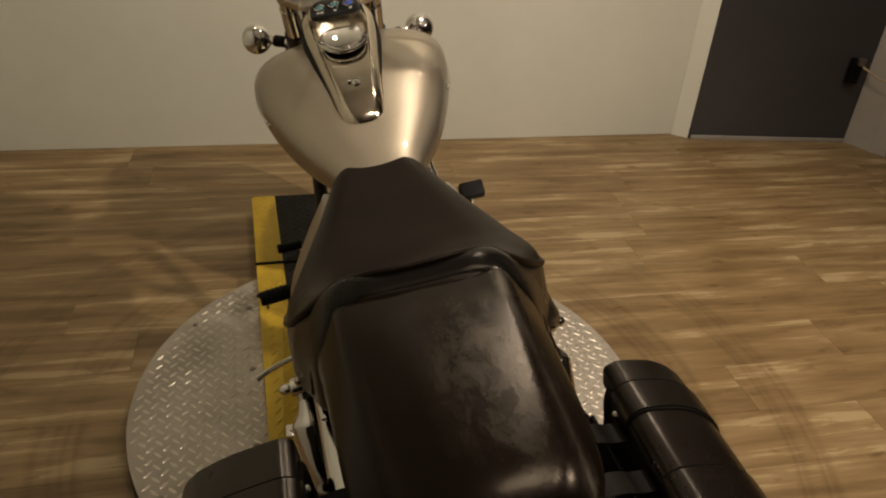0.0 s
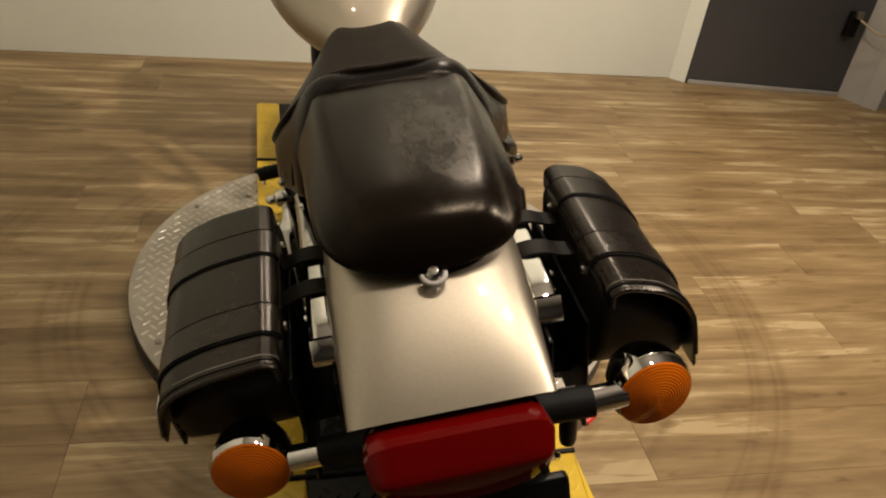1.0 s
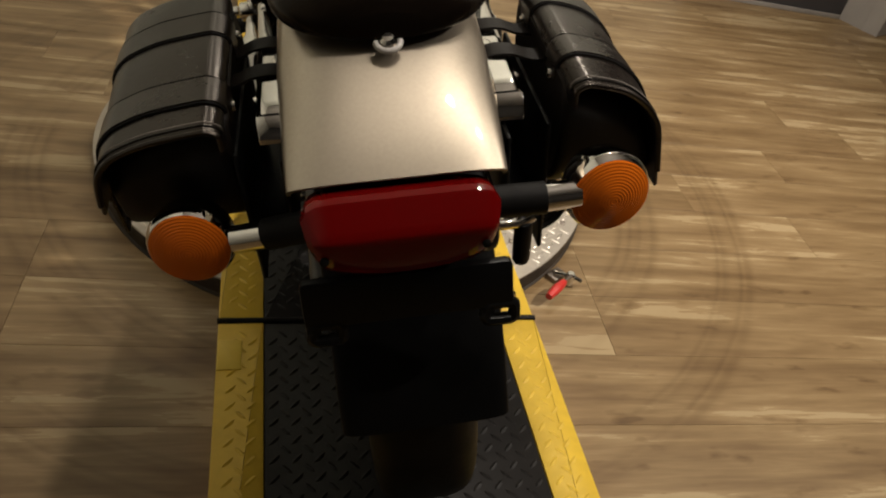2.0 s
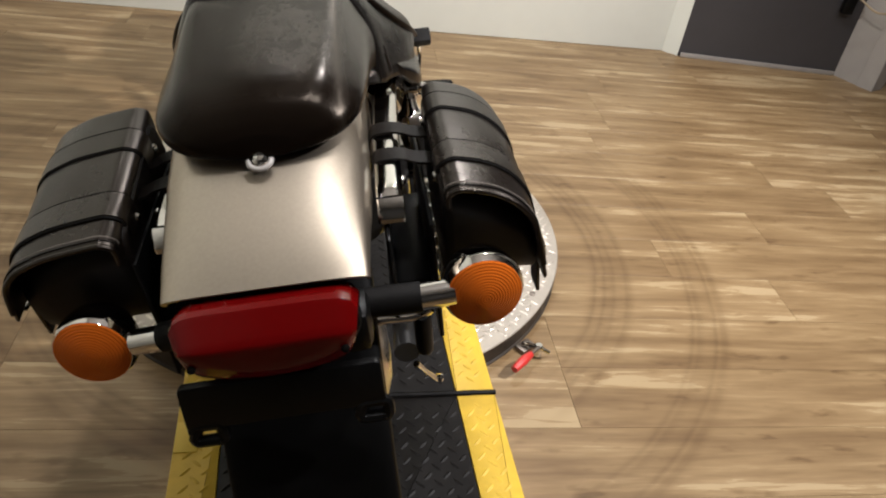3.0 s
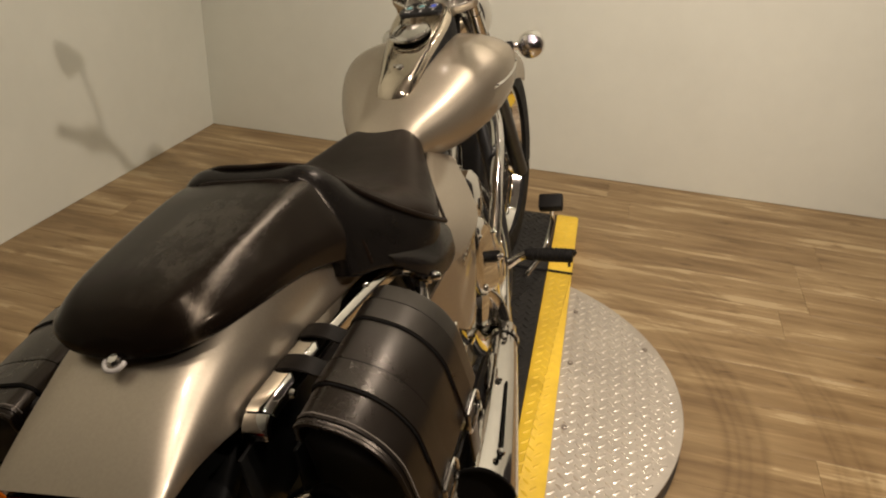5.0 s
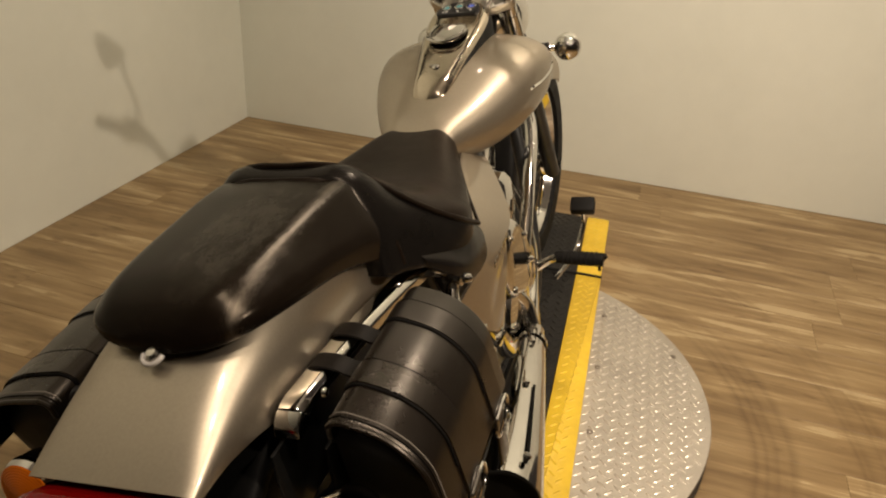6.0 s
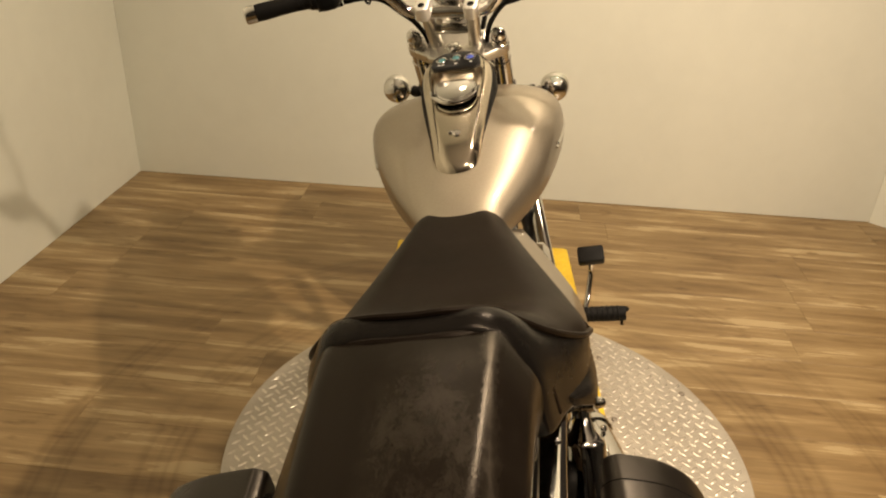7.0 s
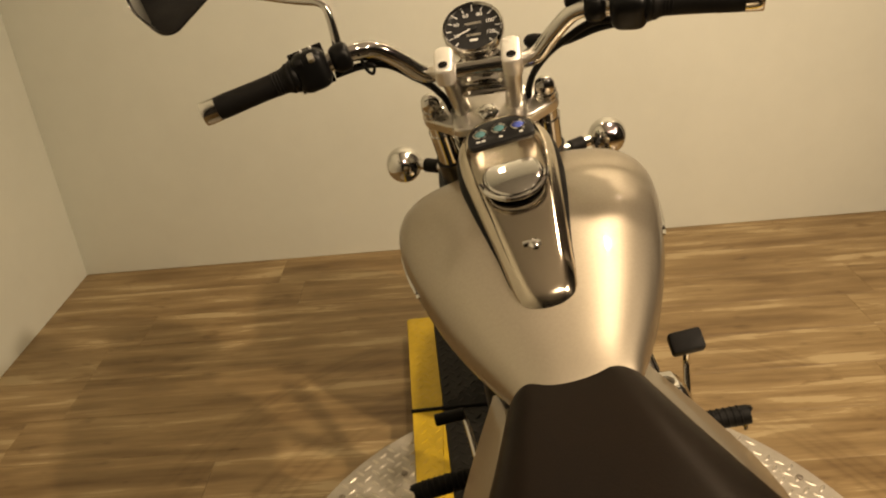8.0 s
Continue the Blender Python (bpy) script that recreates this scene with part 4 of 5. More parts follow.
def bullet(name, centre, aim, r, front, label, m=None):
    at = towards(centre, Vector(centre) + Vector(aim))
    shell = part(name, lathe([(0, -r * 1.25), (r * 0.35, -r * 1.2), (r * 0.68, -r * 0.98), (r * 0.9, -r * 0.62), (r * 1.0, -r * 0.15), (r * 1.0, -r * 0.06), (r * 0.98, r * 0.04), (r * 0.92, r * 0.17), (r * 0.89, r * 0.17), (0, r * 0.14)], 32, at), CHROME, bike, label, m)
    part("lens", lathe([(r * 0.90, r * 0.13), (r * 0.90, r * 0.20)] + [(r * 0.88 * (1 - k / 26), r * (0.43 - 0.21 * (1 - k / 26) ** 2 - 0.012 * (k % 2))) for k in range(26)] + [(0, r * 0.43)], 40, at), front, shell, "amber ribbed lens", angle=12)
    return shell


def rear_signal(side):
    s = bullet("rear_turn_signal", ((0.203, -0.068, 0.621) if side > 0 else (-0.215, -0.037, 0.588)), (side * 0.05, -1, 0.08), 0.0440, AMBER, "chrome rear turn signal with amber lens")
    part("stalk", tube([(side * 0.080, -0.070 + 0.012 * (side < 0), 0.626 - 0.012 * (side < 0)), (side * 0.138, -0.072 + 0.028 * (side < 0), 0.626 - 0.030 * (side < 0))], 0.0165, sides=20), RUBBER, s, "black rubber stalk")
    part("collar", tube([(side * 0.136, -0.072 + 0.028 * (side < 0), 0.626 - 0.030 * (side < 0)), (side * 0.172, -0.070 + 0.031 * (side < 0), 0.626 - 0.036 * (side < 0))], 0.0145, sides=20), CHROME, s, "chrome collar")


both(rear_signal)


def front_signal(side):
    s = bullet("front_turn_signal", (side * 0.196, 1.470, 0.780), (0, 1, 0.05), 0.0355, AMBER, "chrome front turn signal", STEER)
    part("stalk", tube([(side * 0.100, 1.425, 0.775), (side * 0.140, 1.445, 0.777), (side * 0.168, 1.458, 0.779)], 0.0105, sides=16), CHROME, s)
    part("stalk_boot", tube([(side * 0.125, 1.437, 0.7765), (side * 0.150, 1.449, 0.778)], 0.0135, sides=16), RUBBER, s)


both(front_signal)


# side covers
def sheet(rows, thick, side, count=(14, 10)):
    a = [[np.array(p) for p in spline(r, count[0])] for r in rows]
    grid = [spline([a[k][i] for k in range(len(a))], count[1]) for i in range(count[0])]
    rings = []
    for i in range(count[0]):
        line = [Vector(p) for p in grid[i]]
        rings.append(line + [p - Vector((thick, 0, 0)) for p in reversed(line)])
    return flipped(skin(rings), side)


# each cover has a sloping top and an upright lower face below a crease
COVER_TOP = [[(0.088, 0.815, 0.694), (0.118, 0.70, 0.690), (0.148, 0.62, 0.682), (0.176, 0.53, 0.668), (0.172, 0.44, 0.655)],
             [(0.097, 0.865, 0.672), (0.140, 0.76, 0.655), (0.174, 0.67, 0.640), (0.188, 0.57, 0.630), (0.180, 0.47, 0.625)],
             [(0.105, 0.915, 0.648), (0.158, 0.81, 0.620), (0.193, 0.72, 0.597), (0.197, 0.62, 0.592), (0.186, 0.50, 0.596)]]
COVER_SIDE = [COVER_TOP[2], [(0.150, 0.78, 0.55), (0.182, 0.71, 0.525), (0.184, 0.62, 0.51), (0.186, 0.54, 0.53), (0.166, 0.46, 0.565)],
              [(0.162, 0.735, 0.47), (0.178, 0.68, 0.44), (0.183, 0.60, 0.43), (0.178, 0.54, 0.465), (0.162, 0.48, 0.525)]]


def side_cover(side):
    cover = part("side_cover", sheet(COVER_TOP, 0.006, side), PAINT, bike, "champagne metallic side cover", None if side > 0 else Matrix.Diagonal((0.93, 1, 1, 1)), angle=60)
    part("lower_panel", sheet(COVER_SIDE, 0.005, side), PAINT, cover, angle=60)
    for i in range(6):
        y = 0.655 - 0.016 * i
        part("emblem_bar", block((0.003, 0.010, 0.009 + 0.003 * (i % 2)), Matrix.Translation((side * 0.1925 + 0.0035 * (side > 0), y, (0.586 if side > 0 else 0.570) - 0.002 * i)), 0.001), CHROME, cover)


both(side_cover)
VALANCE = [[(0.146, 0.350, 0.712), (0.168, 0.40, 0.690), (0.181, 0.45, 0.678), (0.184, 0.50, 0.674), (0.166, 0.552, 0.675), (0.136, 0.60, 0.682)],
           [(0.160, 0.354, 0.697), (0.184, 0.40, 0.668), (0.193, 0.45, 0.645), (0.194, 0.51, 0.638), (0.184, 0.56, 0.645), (0.144, 0.612, 0.672)],
           [(0.163, 0.360, 0.682), (0.184, 0.40, 0.648), (0.192, 0.445, 0.618), (0.194, 0.51, 0.606), (0.188, 0.562, 0.618), (0.148, 0.62, 0.664)]]
part("seat_valance", sheet(VALANCE, 0.012, 1, (22, 12)), SKIRT, rider, "glossy black vinyl apron below the seat edge", angle=70)
# frame, engine and exhausts
def tubes(name, paths, r, mat, label):
    for p in paths:
        part(name, tube(p, r), mat, bike, label)


for s in (-1, 1):
    tubes("frame_tube", [[(s * 0.03, 1.27, 0.83), (s * 0.10, 1.22, 0.60), (s * 0.13, 1.18, 0.30), (s * 0.13, 1.08, 0.17), (s * 0.13, 0.75, 0.165), (s * 0.13, 0.55, 0.24), (s * 0.14, 0.50, 0.45), (s * 0.12, 0.42, 0.64)]], 0.016, ENGINE, "black painted frame tube")
    part("swingarm", tube([(s * 0.12, 0.56, 0.31), (s * 0.118, 0.40, 0.312), (s * 0.112, 0.16, 0.32)], 0.02), ENGINE, bike, "black swingarm")
    low, high = Vector((s * 0.150, 0.235, 0.350)), Vector((s * 0.170, 0.428, 0.628))

    def run(u):
        return low.lerp(high, u)

    shock = part("shock_absorber", tube([low, high], 0.010), CHROME, bike, "chrome shock absorber")
    ways = [towards(run(0.08 + 0.0075 * k), high) for k in range(60)]
    part("spring", tube([w @ Vector((0.024 * math.cos(k * 0.7), 0.024 * math.sin(k * 0.7), 0)) for k, w in enumerate(ways)], 0.0045, 180, 6), CHROME, shock, "chrome coil spring")
    part("shroud", lathe([(0.0, 0.118), (0.010, 0.118), (0.014, 0.104), (0.024, 0.092), (0.0275, 0.088), (0.028, 0.084), (0.028, 0.010), (0.0262, 0.004), (0.0275, 0.0), (0.0262, -0.006), (0.020, -0.006)], 32, towards(run(0.60), high)), CHROME, shock, "chrome shroud")
    part("eyelet", lathe([(0.0, -0.014), (0.012, -0.014), (0.013, -0.011), (0.013, 0.011), (0.012, 0.014), (0.0, 0.014)], 24, Matrix.Translation(high) @ ACROSS), CHROME, shock)
    part("acorn_nut", lathe([(0.008, 0), (0.008, 0.006), (0.0065, 0.011), (0.0035, 0.014), (0, 0.0145)], 14, Matrix.Translation(high + Vector((s * 0.016, 0, 0))) @ Matrix.Rotation(radians(90 * s), 4, "Y")), CHROME, shock, "domed chrome nut")
tubes("backbone", [[(0, 1.30, 0.86), (0, 1.1, 0.72), (0, 0.8, 0.64), (0, 0.5, 0.62)]], 0.028, ENGINE, "black backbone tube")
case = part("crankcase", skin([oval(y, hw, t, b, 4.0) for y, hw, t, b in ((0.62, 0.10, 0.44, 0.20), (0.68, 0.125, 0.48, 0.17), (0.85, 0.13, 0.47, 0.155), (1.05, 0.12, 0.42, 0.165), (1.12, 0.09, 0.37, 0.20))]), ENGINE, bike, "black engine crankcase")
for y, z, r, x in ((0.86, 0.31, 0.105, 0.130), (1.02, 0.33, 0.062, 0.122), (0.72, 0.37, 0.055, 0.122)):
    for s in (-1, 1):
        part("engine_cover", lathe([(r, 0), (r, 0.016), (r * 0.93, 0.030), (r * 0.6, 0.036), (r * 0.3, 0.038), (0, 0.038)], 40, Matrix.Translation((s * x, y, z)) @ Matrix.Rotation(radians(90 * s), 4, "Y")), CHROME, case, "chrome engine cover")
for name, foot, way in (("front_cylinder", (0, 0.955, 0.42), 26), ("rear_cylinder", (0, 0.80, 0.42), -26)):
    at = Matrix.Translation(foot) @ Matrix.Rotation(radians(-way), 4, "X")
    cyl = part(name, block((0.10, 0.10, 0.23), at @ Matrix.Translation((0, 0, 0.10)), 0.02), ENGINE, bike, "black finned cylinder")
    for k in range(9):
        line = rounded([(-0.100, -0.072), (0.100, -0.072), (0.100, 0.072), (-0.100, 0.072)], 0.03, 4)
        part("fin", (lambda b: (b.transform(at @ Matrix.Translation((0, 0, 0.03 + 0.017 * k))), b)[1])(slab(line, 0, 0.0042, 0.001)), ENGINE if k % 2 else SATIN, cyl)
    part("cylinder_head", (lambda b: (b.transform(at @ Matrix.Translation((0, 0, 0.185))), b)[1])(slab(rounded([(-0.078, -0.062), (0.078, -0.062), (0.078, 0.062), (-0.078, 0.062)], 0.025, 4), 0, 0.055, 0.014, 3)), CHROME, cyl, "chrome cylinder head cover")
cam_cover = slab(rounded([(0.755, 0.53), (0.83, 0.555), (0.92, 0.49), (0.985, 0.39), (0.90, 0.325), (0.765, 0.39)], 0.045, 6), 0.0, 0.045, 0.020, 5)
cam_cover.transform(Matrix(((0, 0, 1, 0.128), (1, 0, 0, 0), (0, 1, 0, 0), (0, 0, 0, 1))))
cover = part("engine_side_cover", cam_cover, CHROME, bike, "chrome engine side cover", angle=60)
for y, z in ((0.785, 0.52), (0.905, 0.475), (0.955, 0.39), (0.785, 0.405)):
    part("cover_bolt", lathe([(0.0075, 0), (0.0075, 0.004), (0.005, 0.008), (0, 0.009)], 12, Matrix.Translation((0.170, y, z)) @ ACROSS), CHROME, cover)
part("carburettor", block((0.17, 0.12, 0.14), Matrix.Translation((0.01, 0.88, 0.60)), 0.02, 3), ENGINE, bike, "black carburettor body between the cylinders")
part("gearbox", block((0.20, 0.14, 0.20), Matrix.Translation((0.0, 0.66, 0.46)), 0.025, 3), ENGINE, bike, "black gearbox behind the engine")
cleaner = part("air_cleaner", lathe([(0.0, 0), (0.066, 0), (0.070, 0.012), (0.068, 0.035), (0.055, 0.046), (0.02, 0.050), (0, 0.050)], 36, Matrix.Translation((0.105, 0.885, 0.555)) @ ACROSS), CHROME, bike, "chrome round air cleaner")


MUFFLER = [(0.190, 0.84, 0.268), (0.200, 0.76, 0.285), (0.212, 0.66, 0.296), (0.228, 0.50, 0.300), (0.240, 0.36, 0.300), (0.243, 0.318, 0.300)]
body = part("muffler", tube(MUFFLER, [0.022, 0.027, 0.033, 0.044, 0.054, 0.057], 50, 32, caps=False), CHROME, bike, "long flared chrome exhaust muffler")
mouth = Vector(MUFFLER[-1])
# near-black dish that closes the pipe's end
part("muffler_mouth", lathe([(0.0565, 0.004), (0.0575, -0.003), (0.0535, -0.004), (0.051, 0.006), (0.0, 0.012)], 40, towards(mouth, mouth + Vector((-0.02, 0.25, 0.0)))), SEAM, body, "dark muffler mouth")
shield = []
for x, y, z, r in spline([(*p, q) for p, q in zip(MUFFLER[1:], (0.0295, 0.0355, 0.0465, 0.0565, 0.0595))], 26):
    arc = [(math.cos(radians(a)), math.sin(radians(a))) for a in range(-25, 86, 10)]
    shield.append([(x + r * c, y, z + r * s) for c, s in arc] + [(x + (r - 0.003) * c, y, z + (r - 0.003) * s) for c, s in arc[::-1]])
part("heat_shield", skin(shield), CHROME, body, "chrome heat shield", angle=50)
part("shield_slot", tube([(0.247, 0.56, 0.337), (0.2600, 0.47, 0.3445), (0.2720, 0.385, 0.3505), (0.2755, 0.345, 0.3525)], 0.0026, 24, 8), SEAM, body)
part("pipe_clamp", lathe([(0.029, -0.009), (0.032, -0.009), (0.032, 0.009), (0.029, 0.009), (0.029, -0.009)], 28, towards((0.200, 0.765, 0.284), (0.190, 0.84, 0.268))), CHROME, body, "chrome clamp band")
for y, x, z in ((0.355, 0.2745, 0.3555), (0.56, 0.232, 0.342), (0.72, 0.212, 0.325)):
    part("shield_screw", lathe([(0, 0), (0.007, 0), (0.007, 0.004), (0.004, 0.007), (0, 0.007)], 12, Matrix.Translation((x, y, z)) @ Matrix.Rotation(radians(35), 4, "Y")), CHROME, body)
part("exhaust_pipe", tube([(0.05, 1.12, 0.52), (0.09, 1.17, 0.45), (0.125, 1.14, 0.33), (0.150, 1.0, 0.255), (0.186, 0.84, 0.262)], 0.020, 50, 16), CHROME, bike, "chrome front exhaust pipe")
part("exhaust_pipe", tube([(0.05, 0.72, 0.52), (0.095, 0.74, 0.49), (0.135, 0.80, 0.41), (0.165, 0.86, 0.33), (0.182, 0.85, 0.275)], 0.020, 50, 16), CHROME, bike, "chrome rear exhaust pipe")
part("down_pipe", tube([(0.085, 1.375, 0.640), (0.112, 1.33, 0.612), (0.130, 1.25, 0.568), (0.140, 1.14, 0.507), (0.148, 1.05, 0.452), (0.150, 0.98, 0.40)], 0.0155, 40, 16), CHROME, bike, "chrome pipe in front of the engine")
hanger = part("exhaust_hanger", block((0.012, 0.05, 0.20), Matrix.Translation((0.196, 0.47, 0.42)) @ Matrix.Rotation(radians(14), 4, "X"), 0.003), CHROME, bike, "chrome exhaust hanger")
for z in (0.36, 0.42, 0.48):
    part("hanger_bolt", lathe([(0, 0), (0.010, 0), (0.010, 0.006), (0.006, 0.011), (0, 0.012)], 12, Matrix.Translation((0.203, 0.47 - (z - 0.42) * 0.25, z)) @ ACROSS), CHROME, hanger)


# pegs, pedals and stand
def foot_peg(side):
    peg = part("foot_peg", tube([(side * 0.190, 1.142, 0.300), (side * 0.205, 1.142, 0.300), (side * 0.300, 1.138, 0.296), (side * 0.308, 1.138, 0.296)], [0.010, 0.0165, 0.0175, 0.015], 24, 20), RUBBER, bike, "black rubber foot peg")
    for k in range(8):
        x = side * (0.212 + 0.0115 * k)
        part("rib", lathe([(0.0172, -0.0022), (0.0188, -0.001), (0.0188, 0.001), (0.0172, 0.0022)], 20, Matrix.Translation((x, 1.1415 - 0.0004 * k, 0.2995 - 0.0004 * k)) @ ACROSS), RUBBER, peg)
    part("peg_arm", tube([(side * 0.12, 1.12, 0.26), (side * 0.17, 1.14, 0.29), (side * 0.195, 1.142, 0.300)], 0.011), CHROME, peg, "chrome peg arm")
    part("feeler", tube([(side * 0.300, 1.138, 0.285), (side * 0.300, 1.132, 0.268)], 0.004, sides=8), CHROME, peg)


both(foot_peg)
pedal = part("brake_pedal", block((0.062, 0.030, 0.042), Matrix.Translation((0.249, 1.258, 0.390)) @ Matrix.Rotation(radians(-52), 4, "X"), 0.006), RUBBER, bike, "black rubber brake pedal pad")
part("pedal_arm", tube([(0.249, 1.262, 0.378), (0.246, 1.27, 0.33), (0.225, 1.22, 0.27), (0.19, 1.12, 0.25)], 0.0065, 30, 10), CHROME, pedal, "chrome pedal arm")
shifter = part("shift_lever", tube([(-0.16, 1.05, 0.24), (-0.185, 1.16, 0.25), (-0.195, 1.26, 0.315), (-0.200, 1.275, 0.335)], 0.0065, 30, 10), CHROME, bike, "chrome shift lever")
part("toe_piece", tube([(-0.195, 1.275, 0.338), (-0.255, 1.275, 0.338)], 0.012, sides=14), RUBBER, shifter, "black rubber toe piece")
heel = part("heel_lever", tube([(-0.150, 1.02, 0.235), (-0.225, 0.95, 0.262), (-0.285, 0.895, 0.285), (-0.324, 0.866, 0.288)], [0.006, 0.006, 0.0055, 0.0065], 26, 10), CHROME, bike, "chrome heel lever")
part("brake_arm", tube([(0.124, 0.080, 0.375), (0.136, 0.090, 0.346), (0.150, 0.103, 0.314)], [0.005, 0.0035, 0.005], 14, 10), CHROME, bike, "chrome rear brake arm")
part("arm_nut", lathe([(0, 0), (0.007, 0), (0.007, 0.006), (0.004, 0.009), (0, 0.009)], 6, Matrix.Translation((0.152, 0.105, 0.313)) @ ACROSS), CHROME, bike)
lock = part("helmet_lock", tube([(0.138, 0.0, 0.538), (0.138, 0.0, 0.531), (0.137, 0.0, 0.484), (0.137, 0.0, 0.476)], [0.008, 0.0105, 0.0105, 0.007], 16, 16), PLASTIC, bike, "black helmet lock")
part("lock_stem", tube([(0.079, 0.0, 0.538), (0.130, 0.0, 0.536), (0.150, 0.0, 0.545)], 0.0065, sides=12), CHROME, lock, "chrome stem")
part("lamp_joint", tube([(0.082, -0.035, 0.600), (0.100, -0.038, 0.603), (0.132, -0.042, 0.607)], [0.011, 0.0085, 0.0085], 14, 14), SATIN, bike, "grey metal pipe beside the tail light")
stand = part("side_stand", tube([(-0.125, 1.04, 0.19), (-0.20, 0.99, 0.12), (-0.285, 0.93, 0.062)], 0.011, 24, 12), CHROME, bike, "chrome side stand")
part("stand_foot", block((0.05, 0.04, 0.006), Matrix.Translation((-0.292, 0.925, 0.0605)) @ Matrix.Rotation(radians(11.5), 4, "Y"), 0.002), CHROME, stand)
for s in (-1, 1):
    mount = part("rail_mount", tube([(s * 0.150, 0.385, 0.668), (s * 0.158, 0.425, 0.645)], 0.014, sides=16), CHROME, bike, "chrome rail mount")
    for y, z in ((0.375, 0.683), (0.405, 0.672)):
        part("mount_bolt", lathe([(0, 0), (0.007, 0), (0.0075, 0.004), (0.005, 0.008), (0, 0.009)], 14, Matrix.Translation((s * 0.160, y, z)) @ Matrix.Rotation(radians(60 * s), 4, "Y")), CHROME, mount)


# front end, turned to its right about the steering head
def fork_point(d, x, off=0.0):
    """d metres down the fork from the top clamp."""
    return Vector((x, 1.285 + d * math.sin(RAKE) + off * math.cos(RAKE), 0.935 - d * math.cos(RAKE) + off * math.sin(RAKE)))


for s in (-1, 1):
    leg = part("fork_leg", tube([fork_point(-0.005, s * 0.092), fork_point(0.46, s * 0.092)], 0.0175, sides=20), CHROME, bike, "chrome fork leg", STEER)
    part("slider", tube([fork_point(0.152, s * 0.092), fork_point(0.20, s * 0.092), fork_point(0.74, s * 0.092)], [0.0225, 0.0230, 0.0235], 12, 20), ENGINE, leg, "black fork slider")
    part("fork_cover", tube([fork_point(0.06, s * 0.092), fork_point(0.15, s * 0.092)], 0.0195, sides=20), CHROME, leg, "chrome fork cover")
    part("fork_cap", lathe([(0.0, 0.034), (0.008, 0.032), (0.0145, 0.025), (0.0165, 0.015), (0.0145, 0.006), (0.012, 0.001), (0.0185, -0.002), (0.0185, -0.016), (0, -0.016)], 28, towards(fork_point(0.002, s * 0.092), fork_point(-1, s * 0.092))), CHROME, leg, "domed chrome fork cap")
part("axle", tube([FRONT + Vector((-0.11, 0, 0)), FRONT + Vector((0.11, 0, 0))], 0.012), CHROME, bike, m=WHEEL_STEER)
head_at = Matrix.Translation(fork_point(0.018, 0)) @ Matrix.Rotation(RAKE, 4, "X")
yoke = part("top_yoke", (lambda b: (b.transform(head_at), b)[1])(slab(rounded([(-0.112, -0.012), (-0.060, -0.040), (0.060, -0.040), (0.112, -0.012), (0.112, 0.014), (0.05, 0.030), (-0.05, 0.030), (-0.112, 0.014)], 0.013, 4), -0.012, 0.010, 0.005, 3)), SATIN, bike, "polished alloy top yoke", STEER)
part("stem_nut", lathe([(0, 0), (0.017, 0), (0.017, 0.008), (0.011, 0.014), (0, 0.016)], 6, head_at @ Matrix.Translation((0, -0.030, 0.019))), CHROME, yoke)
part("yoke_cover", (lambda b: (b.transform(head_at), b)[1])(slab(rounded([(-0.058, -0.056), (0.058, -0.056), (0.064, 0.022), (-0.064, 0.022)], 0.012, 4), 0.006, 0.021, 0.005, 3)), SATIN, yoke, "cast alloy cover of the yoke")
low_at = Matrix.Translation(fork_point(0.22, 0)) @ Matrix.Rotation(RAKE, 4, "X")
part("lower_yoke", (lambda b: (b.transform(low_at), b)[1])(slab(rounded([(-0.125, -0.03), (0.125, -0.03), (0.125, 0.03), (-0.125, 0.03)], 0.02, 4), -0.015, 0.015, 0.006)), ENGINE, bike, "black lower yoke", STEER)
part("steering_head", tube([fork_point(0.03, 0, -0.03), fork_point(0.21, 0, -0.03)], 0.033, sides=20), ENGINE, bike, "black steering head", STEER)
headlamp = part("headlight", lathe([(0.0, -0.10), (0.04, -0.095), (0.07, -0.07), (0.088, -0.03), (0.094, 0.01), (0.094, 0.022), (0.086, 0.03), (0.0, 0.03)], 40, towards((0, 1.43, 0.855), (0, 2.4, 0.80))), CHROME, bike, "chrome round headlight", STEER)
part("lens", lathe([(0.085, 0.029), (0.07, 0.04), (0.04, 0.047), (0, 0.05)], 32, towards((0, 1.43, 0.855), (0, 2.4, 0.80))), GLASS, headlamp, "clear glass lens")
hanger2 = part("meter_bracket", (lambda b: (b.transform(Matrix.Translation((0, 1.262, 0.985)) @ Matrix.Rotation(radians(48), 4, "X")), b)[1])(slab(rounded([(-0.040, -0.035), (0.040, -0.035), (0.036, 0.035), (-0.036, 0.035)], 0.012, 4), -0.003, 0.003, 0.001)), CHROME, bike, "chrome meter bracket", STEER)
part("cable_guide", tube([(-0.045, 1.30, 0.955), (0.0, 1.325, 0.965), (0.045, 1.30, 0.955)], 0.006), CHROME, hanger2)

BAR = [(0.0, 1.222, 1.006), (0.055, 1.220, 1.006), (0.085, 1.208, 1.014), (0.112, 1.192, 1.043), (0.142, 1.178, 1.066), (0.178, 1.163, 1.068), (0.235, 1.143, 1.058), (0.300, 1.123, 1.047), (0.372, 1.103, 1.034)]
